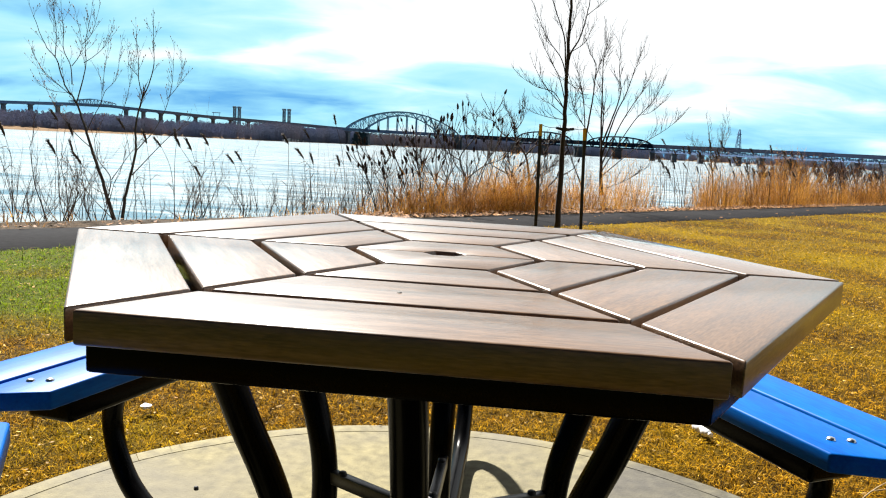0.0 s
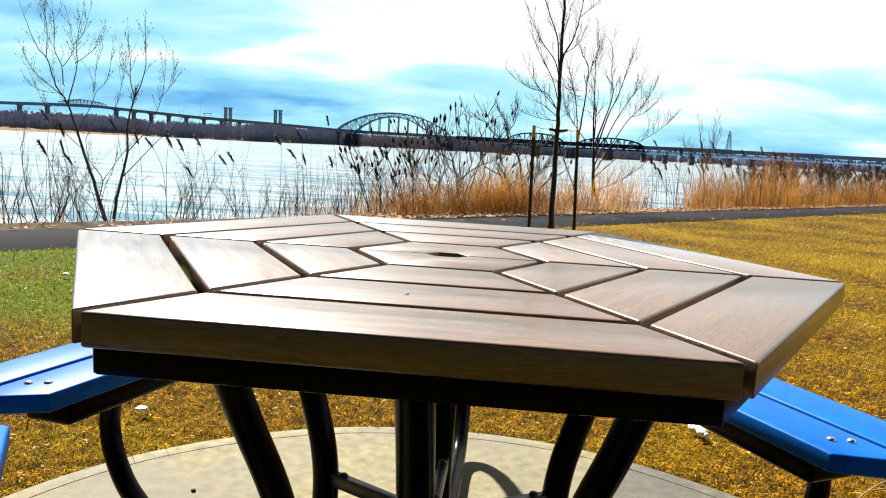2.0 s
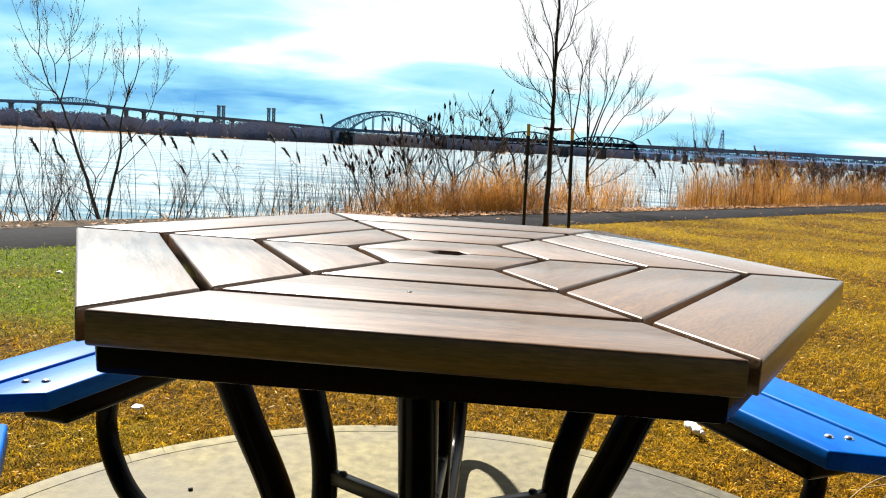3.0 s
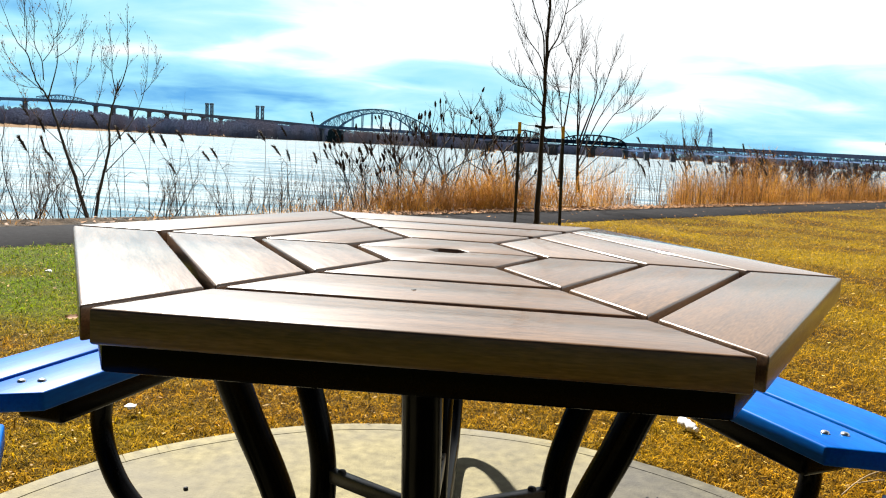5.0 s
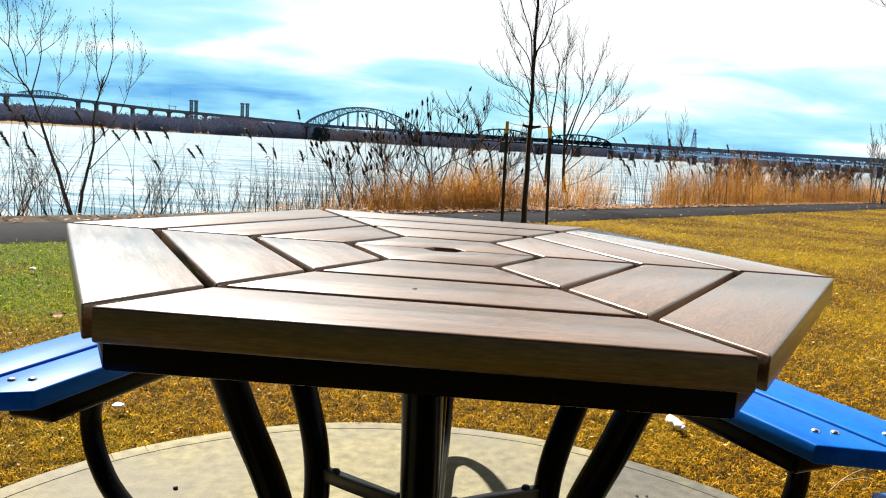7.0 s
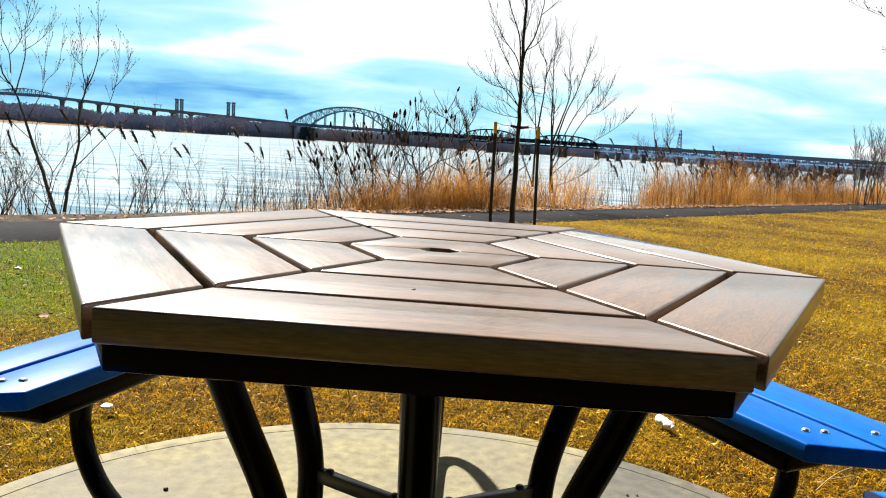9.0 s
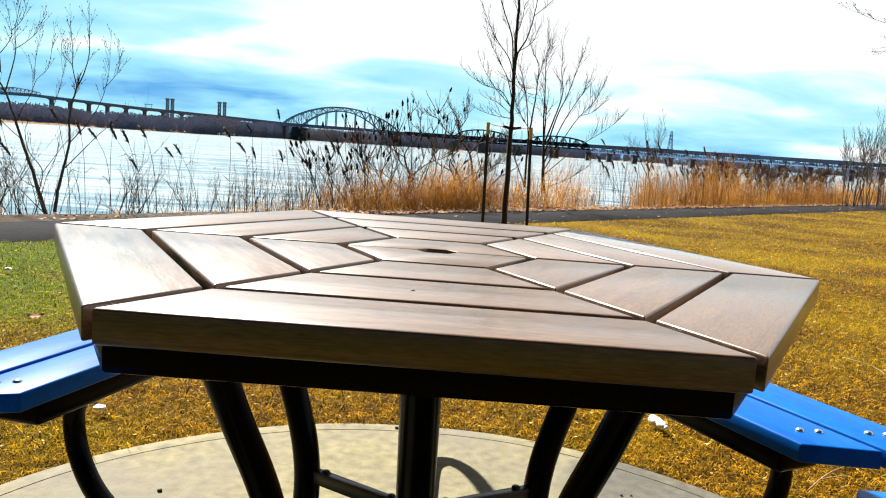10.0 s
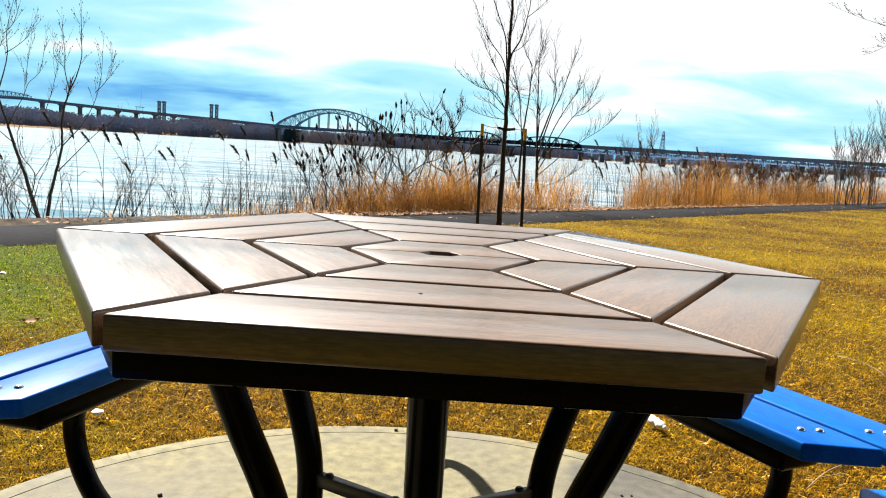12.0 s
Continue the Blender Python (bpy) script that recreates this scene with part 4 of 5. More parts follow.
# crooked bare shrub between sumac and reeds
tree((0.6, 13.0, -0.05), [
    ([(0.57, -0.05), (0.52, 0.5), (0.42, 0.95), (0.22, 1.22), (0.17, 1.52), (0.02, 1.78)], 0.032, 0.007, 0.1, 0.4),
    ([(0.42, 0.95), (0.62, 1.15), (0.86, 1.17), (1.05, 1.32)], 0.018, 0.004, -0.2, 0.2),
    ([(0.19, 1.40), (0.33, 1.62), (0.30, 1.9)], 0.012, 0.003, 0.2, 0.2),
    ([(0.24, 1.20), (-0.05, 1.34), (-0.2, 1.55), (-0.42, 1.62)], 0.013, 0.003, 0.2, 0.2),
    ([(0.52, 0.4), (0.9, 0.75), (1.15, 0.8)], 0.013, 0.003, 0.2, 0.2)],
    "crooked bare shrub on the bank", 15, M_BARK_DARK, forks=12, reach=0.27, level=2, buds=False, category="shrub", finest=0.003, crook=0.2)


tree((-0.75, 11.9, -0.3), [
    ([(-0.75, -0.3), (-0.62, 0.4), (-0.75, 0.85), (-0.5, 1.25), (-0.55, 1.6)], 0.022, 0.004, 0.1, 0.3),
    ([(-0.66, 0.45), (-0.3, 0.75), (-0.05, 0.85), (0.2, 1.1)], 0.014, 0.003, -0.2, 0.2),
    ([(-0.72, 0.8), (-1.05, 1.0), (-1.2, 1.3)], 0.011, 0.003, 0.2, 0.2),
    ([(-0.7, 0.2), (-1.1, 0.5), (-1.4, 0.6), (-1.6, 0.85)], 0.012, 0.003, 0.2, 0.2)],
    "crooked dark bare shrub tangled in dry reeds", 16, M_BARK_DARK, forks=10, reach=0.30, level=2, buds=False, category="shrub", finest=0.003, crook=0.2)

tree((0.1, 12.4, -0.3), [
    ([(0.1, -0.3), (0.2, 0.35), (0.05, 0.75), (0.25, 1.1), (0.15, 1.45)], 0.02, 0.004, 0.1, 0.3),
    ([(0.16, 0.3), (0.5, 0.6), (0.75, 0.62), (0.95, 0.9)], 0.013, 0.003, -0.2, 0.2),
    ([(0.12, 0.6), (-0.25, 0.8), (-0.3, 1.1), (-0.55, 1.3)], 0.012, 0.003, 0.2, 0.2),
    ([(0.1, 0.0), (-0.3, 0.3), (-0.6, 0.35), (-0.8, 0.6)], 0.012, 0.003, 0.2, 0.2)],
    "crooked dark bare shrub tangled in dry reeds", 18, M_BARK_DARK, forks=10, reach=0.30, level=2, buds=False, category="shrub", finest=0.003, crook=0.2)

# russet shrubs that stand above the reeds
for i, (x, y, h) in enumerate(((8.5, 21.9, 1.15), (9.5, 22.6, 0.95), (10.4, 23.4, 1.0), (11.2, 23.9, 1.15), (12.3, 24.9, 1.0), (13.4, 25.8, 1.15), (7.4, 20.4, 0.9))):
    rng = random.Random(90 + i)
    arms = []
    for j in range(9):
        w = rng.uniform(-1, 1)
        arms.append(([(x + w * 0.3, -0.4), (x + w * 0.5, h * 0.5), (x + w * 0.75, h * rng.uniform(0.65, 0.95))], 0.012, 0.004, rng.uniform(-0.5, 0.5), 0.35))
    tree((x, y, -0.45), arms, "twiggy russet shrub standing above the reeds", 95 + i, M_RUSSET, forks=14, reach=0.30, level=2, buds=False, category="shrub", finest=0.004, crook=0.2)


# ---- tree stakes ----
def stake(x, y, top, label, lean):
    """A rolled steel post with a spine, knobs and a yellow painted head."""
    root = tagged(new("tree_stake"), label, "stake", "stakes of the young tree")
    root.matrix_basis = pose(x, y, 0, 0, lean, 0)
    sp = Soup()
    sp.bar((0, 0, -0.1), (0, 0, top - 0.13), 0.034, 0.008, (0, 1, 0))
    sp.bar((0, 0.016, -0.1), (0, 0.016, top - 0.13), 0.007, 0.030, (0, 1, 0))
    for i in range(int(top / 0.055) - 2):
        sp.bar((0, -0.008, 0.03 + 0.055 * i), (0, -0.008, 0.045 + 0.055 * i), 0.012, 0.008, (0, 1, 0))
    child("post", sp.mesh("post", M_STAKE, False), root)
    cap = Soup()
    cap.bar((0, 0, top - 0.13), (0, 0, top), 0.036, 0.010, (0, 1, 0))
    cap.bar((0, 0.016, top - 0.13), (0, 0.016, top), 0.009, 0.032, (0, 1, 0))
    child("head", cap.mesh("head", M_CAP, False), root, None, "yellow painted head")


stake(0.455, YY, 1.33, "dark steel stake with a yellow head beside the young tree", -0.9)
stake(0.965, YY + 0.1, 1.31, "dark steel stake with a yellow head beside the young tree", -2.0)
sp = Soup()
ring = [Vector((0.70 + 0.046 * math.cos(a), YY + 0.02 + 0.046 * math.sin(a), 1.285)) for a in [math.tau * i / 14 for i in range(15)]]
for p, q in zip(ring, ring[1:]):
    sp.bar(p, q, 0.006, 0.03)
sp.bar((0.66, YY, 1.287), (0.60, YY, 1.298), 0.006, 0.028)
sp.bar((0.745, YY, 1.287), (0.80, YY + 0.03, 1.295), 0.006, 0.028)
tagged(new("tree_tie", sp.mesh("tree_tie", M_RUBBER, False)), "black rubber tie round the young tree's trunk", "tree tie")
sp = Soup()
sp.tube(smooth_path([(0.60, YY, 1.298), (0.52, YY, 1.30), (0.437, YY, 1.322)], 3), 0.003, 5)
tagged(new("wire", sp.mesh("wire", M_RUBBER)), "thin wire from the tie to a stake", "wire")
sp = Soup()
sp.tube(smooth_path([(0.80, YY + 0.03, 1.295), (0.86, YY + 0.06, 1.29), (0.92, YY + 0.1, 1.30)], 3), 0.003, 5)
tagged(new("wire", sp.mesh("wire", M_RUBBER)), "thin wire from the tie to a stake", "wire")


# ---- sumac thicket with dark seed heads ----
def cone(length, r, seed):
    rng = random.Random(seed)
    sp = Soup()
    ks = [0, 0.12, 0.3, 0.5, 0.7, 0.88, 1.0]
    sp.tube([(rng.uniform(-1, 1) * r * 0.12, rng.uniform(-1, 1) * r * 0.12, length * k) for k in ks], [r * q * rng.uniform(0.85, 1.15) for q in (0.35, 0.85, 1.0, 0.95, 0.75, 0.5, 0.12)], 7)
    return sp.mesh("seed_head", M_SEED)


CONES = [cone(0.112, 0.020, 1), cone(0.095, 0.017, 2), cone(0.078, 0.015, 3)]


def sumac(x, y, height, stems, seed, spread=0.5, tilt=0.0):
    rng = random.Random(seed)
    root = tagged(new("sumac_shrub"), "bare leaning sumac shrub with dark red seed heads", "shrub", "sumac thicket")
    z = land_z((x + y) * 0.7071, (y - x) * 0.7071)
    root.location = (x, y, z)
    wood, fine = Soup(), Soup()
    tips = []
    for i in range(stems):
        w = Vector((rng.uniform(-1, 1) * spread + tilt, rng.uniform(-1, 1) * spread * 0.6, 1)).normalized()
        p = Vector((rng.uniform(-0.25, 0.25), rng.uniform(-0.2, 0.2), -0.05))
        h = height * rng.uniform(0.6, 1.0)
        pts = [p]
        for k in range(4):
            w = (w + Vector((rng.uniform(-1, 1), rng.uniform(-1, 1), 0.5)) * 0.26).normalized()
            p = p + w * (h / 4)
            pts.append(p)
        wood.tube(smooth_path(pts, 3), [0.010 * (1 - 0.6 * k / 12) for k in range(13)], 6)
        tips.append((p, w))
        for k in (2, 3, 3, 4, 4, 4):
            v = (w * 0.7 + Vector((rng.uniform(-1, 1), rng.uniform(-0.6, 0.6), rng.uniform(0.1, 0.9))) * 0.8).normalized()
            q = pts[k]
            e = q + v * rng.uniform(0.14, 0.4)
            e2 = e + (v + Vector((0, 0, 0.7))).normalized() * rng.uniform(0.05, 0.16)
            fine.tube([q, e, e2], [0.006, 0.0045, 0.003], 5)
            if rng.random() < 0.6:
                tips.append((e2, (e2 - e).normalized()))
        for k in range(5):
            twig(fine, None, pts[rng.randint(1, 4)], (rng.uniform(-1, 1), rng.uniform(-0.6, 0.6), rng.uniform(-0.1, 0.8)), rng.uniform(0.15, 0.45), 0.004, 1, rng, 0.16)
    child("stem_clump", wood.mesh("stem_clump", M_BARK), root)
    tagged(child("twig_tangle", fine.mesh("twig_tangle", M_TWIG), root), kind="stuff")
    for p, w in tips:
        if rng.random() < 0.8:
            w = (w + Vector((rng.uniform(-0.3, 0.3), rng.uniform(-0.3, 0.3), 0.5))).normalized()
            child("seed_head", CONES[rng.randint(0, 2)], root, Matrix.Translation(p) @ w.to_track_quat("Z", "Y").to_matrix().to_4x4())
    return root


for i, (x, y, h, n_, tl) in enumerate(((-1.65, 10.2, 0.75, 3, -0.45), (-1.45, 10.4, 0.95, 4, -0.5), (-1.2, 10.5, 1.1, 5, -0.35), (-0.95, 10.9, 1.2, 4, -0.2), (-1.05, 11.2, 1.65, 3, -0.25), (-0.75, 11.6, 1.75, 4, 0.0),
                                       (-0.35, 11.8, 1.7, 4, -0.1), (0.0, 12.0, 1.4, 3, 0.2), (0.35, 12.3, 1.2, 3, 0.1))):
    sumac(x, y, h * 1.1, n_, 70 + i, 0.6, tl)


# ---- reeds ----
def plume_mesh(seed):
    rng = random.Random(seed)
    sp = Soup()
    sp.tube([(0, 0, 0), (0.004, 0, 0.05), (0.014, 0, 0.10), (0.03, 0, 0.15), (0.055, 0, 0.19)], [0.004, 0.013, 0.016, 0.010, 0.002], 5)
    for i in range(30):
        z = rng.uniform(0.005, 0.17)
        a = rng.uniform(0, math.tau)
        o = Vector((z * 0.12, 0, z))
        out = rng.uniform(0.015, 0.034) * (1.1 - 3.5 * abs(z - 0.08))
        up_ = rng.uniform(0.02, 0.05)
        sp.tube([o, o + Vector((math.cos(a) * out * 0.7 + 0.008, math.sin(a) * out * 0.7, up_ * 0.7)), o + Vector((math.cos(a) * out + 0.024, math.sin(a) * out, up_))], [0.004, 0.0032, 0.0008], 3)
    return sp.mesh("plume", M_PLUME)


PLUMES = [plume_mesh(i) for i in range(3)]


def reed(x, y, h, seed, bend):
    """One tall reed with a nodding plume and a few dry leaves."""
    rng = random.Random(seed)
    root = tagged(new("reed"), "tall dry reed with a dark nodding plume", "reed", "reeds on the bank")
    root.location = (x, y, land_z((x + y) * 0.7071, (y - x) * 0.7071))
    top = Vector((bend, rng.uniform(-0.1, 0.1), h))
    pts = [Vector((0, 0, -0.05)), Vector((bend * 0.15, 0, h * 0.4)), Vector((bend * 0.5, 0, h * 0.75)), top]
    sp = Soup()
    sp.tube(smooth_path(pts, 3), [0.0052 - 0.0030 * k / 9 for k in range(10)], 5)
    for k in range(1):
        f = rng.uniform(0.3, 0.85)
        o = Vector((bend * f * f, 0, h * f))
        sgn = rng.choice((-1, 1))
        sp.tube([o, o + Vector((sgn * 0.08, rng.uniform(-0.05, 0.05), 0.08)), o + Vector((sgn * 0.2, rng.uniform(-0.1, 0.1), 0.03))], [0.004, 0.005, 0.001], 3)
    child("stem", sp.mesh("stem", M_STALK), root)
    way = (top - pts[2]).normalized()
    child("plume", PLUMES[seed % 3], root, Matrix.Translation(top) @ Matrix.Scale(rng.uniform(0.85, 1.15), 4) @ pose(0, 0, 0, 0, rng.uniform(4, 30), 180 + rng.uniform(-40, 40)))


rng = random.Random(21)
for i in range(42):
    s = -2.5 + 9.2 * (i + rng.random()) / 42
    p = shore(s, rng.uniform(8.6, 10.0))
    reed(p.x, p.y, rng.choice((0.75, 1.0, 1.15, 1.28, 0.9)) * rng.uniform(0.85, 1.08), 200 + i, rng.uniform(-0.34, 0.06))
for i in range(96):
    s = 13.0 + 17 * ((i + rng.random()) / 96) ** 1.3
    p = shore(s, rng.uniform(7.6, 8.5))
    reed(p.x, p.y, rng.uniform(0.65, 1.35), 300 + i, rng.uniform(-0.35, 0.1))


def reed_bed(name, zones, mat, label, seed, leafy=2):
    """Stems and strap leaves, too many to count."""
    g = np.random.default_rng(seed)
    V, F = [], []
    count = 0
    for s0, s1, d0, d1, n_, h0, h1, lean in zones:
        s, d = g.uniform(s0, s1, n_), g.uniform(d0, d1, n_)
        clump = np.array([noise.noise(Vector((a * 0.9, c * 1.2, seed))) + 0.55 * noise.noise(Vector((a * 0.33, c * 0.4, seed + 9))) for a, c in zip(s, d)])
        gx, gy = (s - d) * 0.7071, (s + d) * 0.7071
        gap_ = np.abs(gx - 3.4 - 0.217 * (gy - 13.9))
        clump -= 1.3 * np.exp(-(gap_ / 0.55) ** 2)
        clump[gap_ < 0.22] = -2       # a gap where the water shows
        keep = clump > g.uniform(-0.9, 0.25, n_)
        s, d, clump = s[keep], d[keep], clump[keep]
        for a, c, k in zip(s, d, clump):
            base = shore(a, c, land_z(a, c) - 0.03)
            h = g.uniform(h0, h1) * (1 + 0.95 * k)
            w = Vector((g.normal(0, lean), g.normal(0, lean), 1)).normalized()
            tip = base + w * h
            mid_ = base + w * h * 0.5 + Vector((g.normal(0, 0.02), g.normal(0, 0.02), 0))
            ang = g.uniform(0, math.pi)
            o = Vector((math.cos(ang), math.sin(ang), 0)) * g.uniform(0.002, 0.0048)
            V += [base - o, base + o, mid_ - o * 0.8, mid_ + o * 0.8, tip]
            F += [(count, count + 1, count + 3), (count, count + 3, count + 2), (count + 2, count + 3, count + 4)]
            count += 5
            for j in range(leafy):
                f = g.uniform(0.25, 0.95)
                p = base.lerp(tip, f)
                a2 = g.uniform(0, math.tau)
                out = Vector((math.cos(a2), math.sin(a2), g.uniform(0.2, 1.2))).normalized() * g.uniform(0.08, 0.26)
                o2 = Vector((-math.sin(a2), math.cos(a2), 0)) * g.uniform(0.003, 0.007)
                V += [p - o2, p + o2, p + out + Vector((0, 0, -0.03 * g.random()))]
                F.append((count, count + 1, count + 2))
                count += 3
    me = arrays(name, np.array([tuple(v) for v in V]), np.array(F), mat)
    return tagged(new(name, me), label, "reeds", kind="stuff")


reed_bed("reed_bed", [(13.0, 36, 7.75, 10.2, 10500, 0.3, 1.05, 0.22), (8.2, 11.4, 7.8, 9.8, 2000, 0.3, 0.9, 0.24), (6.0, 8.6, 7.7, 9.4, 1800, 0.2, 0.75, 0.26), (36, 70, 8, 11, 2500, 0.6, 1.2, 0.12)],
         M_REED, "dense golden dry reeds along the bank", 5, leafy=3)
reed_bed("dry_stalks", [(-12, 6.5, 8.2, 10.4, 850, 0.2, 0.8, 0.2), (4.5, 8, 7.9, 10, 380, 0.3, 0.9, 0.22), (13, 30, 8.5, 10.5, 700, 0.8, 1.35, 0.15)],
         M_STALK, "thin dull brown dry stalks at the water's edge", 6, leafy=1)
reed_bed("bank_grass", [(-14, 4, 7.5, 8.3, 900, 0.05, 0.2, 0.5), (4, 40, 7.5, 8.3, 4900, 0.05, 0.22, 0.5)], M_REED, "short dry grass at the path's edge", 7, leafy=1)

# russet bramble in the reeds, loose twigs at the waterside
sp = Soup()
rng = random.Random(31)
for i in range(230):
    s = rng.choice((rng.uniform(-6, 4), rng.uniform(-4, 3), rng.uniform(6.5, 11.5), rng.uniform(13, 24)))
    d = rng.uniform(8.2, 10.0)
    p = shore(s, d, land_z(s, d) - 0.03)
    twig(sp, None, p, (rng.uniform(-0.6, 0.6), rng.uniform(-0.4, 0.4), 1), rng.uniform(0.35, 1.0), rng.uniform(0.004, 0.009), 2, rng, 0.16)
for i in range(150):
    s = rng.uniform(-10, 6)
    d = rng.uniform(7.9, 9.4)
    p = shore(s, d, land_z(s, d) - 0.03)
    twig(sp, None, p, (rng.uniform(-0.9, 0.9), rng.uniform(-0.5, 0.5), 0.8), rng.uniform(0.2, 0.5), rng.uniform(0.004, 0.007), 2, rng, 0.2)
tagged(new("brushwood", sp.mesh("brushwood", M_TWIG)), "thin red-brown bare brushwood along the bank", "brushwood", kind="stuff")

# ---- fallen leaves ----
g = np.random.default_rng(9)
N = 12000
s = np.where(g.random(N) < 0.03, g.uniform(-12, 5, N), g.uniform(5, 45, N))
d = np.where(g.random(N) < 0.988, 7.28 + np.abs(g.normal(0, 0.33, N)), g.uniform(5.6, 7.4, N))
V = np.zeros((N, 4, 3)); size = g.uniform(0.014, 0.05, N)
a = g.uniform(0, math.tau, N); tip_z = g.uniform(0.005, 0.03, N)
cx, cy = (s - d) * 0.7071, (s + d) * 0.7071
for k, (u, v, lift_) in enumerate(((-1, 0, 0.3), (0, -0.55, 0.0), (1, 0, 1.0), (0, 0.55, 0.5))):
    V[:, k, 0] = cx + size * (u * np.cos(a) - v * np.sin(a))
    V[:, k, 1] = cy + size * (u * np.sin(a) + v * np.cos(a))
    V[:, k, 2] = 0.018 + tip_z * lift_ + np.where(d > 8, -0.12 * (d - 8), 0)
i4 = np.arange(N)[:, None] * 4
F = np.concatenate([i4 + np.array([[0, 1, 2]]), i4 + np.array([[0, 2, 3]])])
tagged(new("fallen_leaves", arrays("fallen_leaves", V.reshape(-1, 3), F, M_LITTER)), "curled tan fallen leaves along the path", "leaves", kind="stuff")


# clippings and leaf scraps between the blades
g = np.random.default_rng(19)
N = 3200
r, th = 2.0 * 8.0 ** g.random(N), g.uniform(-0.75, 0.75, N)
cx, cy = r * np.sin(th), -1.3 + r * np.cos(th)
keep = (np.hypot(cx - PAD[0], cy - PAD[1]) > PAD_R + 0.03) & ((cy - cx) * 0.7071 < PATH_NEAR - 0.1)
cx, cy = cx[keep], cy[keep]
N = len(cx)
V = np.zeros((N, 4, 3)); size = g.uniform(0.004, 0.011, N) * (np.hypot(cx, cy + 1.3) / 3) ** 0.5
a = g.uniform(0, math.tau, N); tip_z = g.uniform(0.0, 0.012, N)
for k, (u, v, lift_) in enumerate(((-1, 0, 0.3), (0, -0.5, 0.0), (1, 0, 1.0), (0, 0.5, 0.6))):
    V[:, k, 0] = cx + size * (u * np.cos(a) - v * np.sin(a))
    V[:, k, 1] = cy + size * (u * np.sin(a) + v * np.cos(a))
    V[:, k, 2] = 0.006 + tip_z * lift_
i4 = np.arange(N)[:, None] * 4
F = np.concatenate([i4 + np.array([[0, 1, 2]]), i4 + np.array([[0, 2, 3]])])
tagged(new("leaf_scraps", arrays("leaf_scraps", V.reshape(-1, 3), F, M_SCRAP)), "orange-brown leaf scraps strewn over the lawn", "leaves", kind="stuff")


# ---- grass ----
def lawn(name, count, near, far, half_angle, length, wide, label, seed, mat):
    """Dry blades, thickest and smallest near the camera to fit its view; they lie and lean at random."""
    g = np.random.default_rng(seed)
    r = near * (far / near) ** g.random(count)
    th = g.uniform(-half_angle, half_angle, count) + g.normal(0, 0.09, count)
    x, y = r * np.sin(th), -1.3 + r * np.cos(th)
    d = (y - x) * 0.7071
    keep = (np.hypot(x - PAD[0], y - PAD[1]) > PAD_R + 0.02 - 0.02 * g.random(count)) & (d < PATH_NEAR + 0.03)
    x, y, r = x[keep], y[keep], r[keep]
    n_ = len(x)
    grow = (r / 2.5) ** 0.28
    ln, wd = g.uniform(*length, n_) * grow, g.uniform(*wide, n_) * grow
    a = g.uniform(0, math.tau, n_)
    lean = np.clip(g.normal(1.27, 0.26, n_), 0.25, 1.53)
    ox, oy = np.cos(a), np.sin(a)
    V = np.zeros((n_, 5, 3))
    z0 = -0.014
    h, o = ln * np.cos(lean), ln * np.sin(lean)
    curl = g.normal(0, 0.85, n_) * ln           # sideways sweep of the tip
    mx, my, mz = x + ox * o * 0.5, y + oy * o * 0.5, z0 + h * 0.7 + 0.005
    V[:, 0] = np.stack([x - oy * wd, y + ox * wd, np.full(n_, z0)], 1)
    V[:, 1] = np.stack([x + oy * wd, y - ox * wd, np.full(n_, z0)], 1)
    V[:, 2] = np.stack([mx + oy * wd * 0.8, my - ox * wd * 0.8, mz], 1)
    V[:, 3] = np.stack([mx - oy * wd * 0.8, my + ox * wd * 0.8, mz + wd * 0.6], 1)
    V[:, 4] = np.stack([x + ox * o - oy * curl, y + oy * o + ox * curl, z0 + h * 0.85 + 0.003], 1)
    i4 = np.arange(n_)[:, None] * 5
    F = np.concatenate([i4 + np.array([[0, 1, 2]]), i4 + np.array([[0, 2, 3]]), i4 + np.array([[3, 2, 4]])])
    return tagged(new(name, arrays(name, V.reshape(-1, 3), F, mat)), label, "grass", kind="stuff")


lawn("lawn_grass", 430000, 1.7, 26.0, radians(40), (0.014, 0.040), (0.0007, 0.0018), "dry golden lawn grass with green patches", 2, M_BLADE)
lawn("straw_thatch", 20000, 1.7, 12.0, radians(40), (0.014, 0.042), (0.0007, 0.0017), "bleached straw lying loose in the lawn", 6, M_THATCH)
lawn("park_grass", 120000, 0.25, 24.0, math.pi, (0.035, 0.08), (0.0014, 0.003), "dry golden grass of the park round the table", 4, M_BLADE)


# ---- small things on the grass ----
def bottle(x, y, turn):
    root = tagged(new("plastic_bottle"), "crushed white plastic bottle lying in the grass", "bottle")
    root.matrix_basis = pose(x, y, 0.022, 0, 0, turn) @ Matrix.Scale(0.58, 4)
    sp = Soup()
    rng = random.Random(5)
    ks = [(-0.085, 0.022), (-0.082, 0.031), (-0.06, 0.034), (-0.04, 0.029), (-0.02, 0.034), (0.0, 0.027), (0.02, 0.033), (0.04, 0.031), (0.058, 0.02), (0.068, 0.013)]
    sp.tube([(k, rng.uniform(-0.005, 0.005), rng.uniform(-0.003, 0.004)) for k, _ in ks], [r for _, r in ks], 12)
    child("body", sp.mesh("body", M_PAPER), root)
    sp = Soup()
    sp.tube([(0.068, 0, 0), (0.070, 0, 0), (0.084, 0, 0), (0.086, 0, 0)], [0.012, 0.0155, 0.0155, 0.013], 14)
    child("cap", sp.mesh("cap", M_PAPER), root, None, "white screw cap")


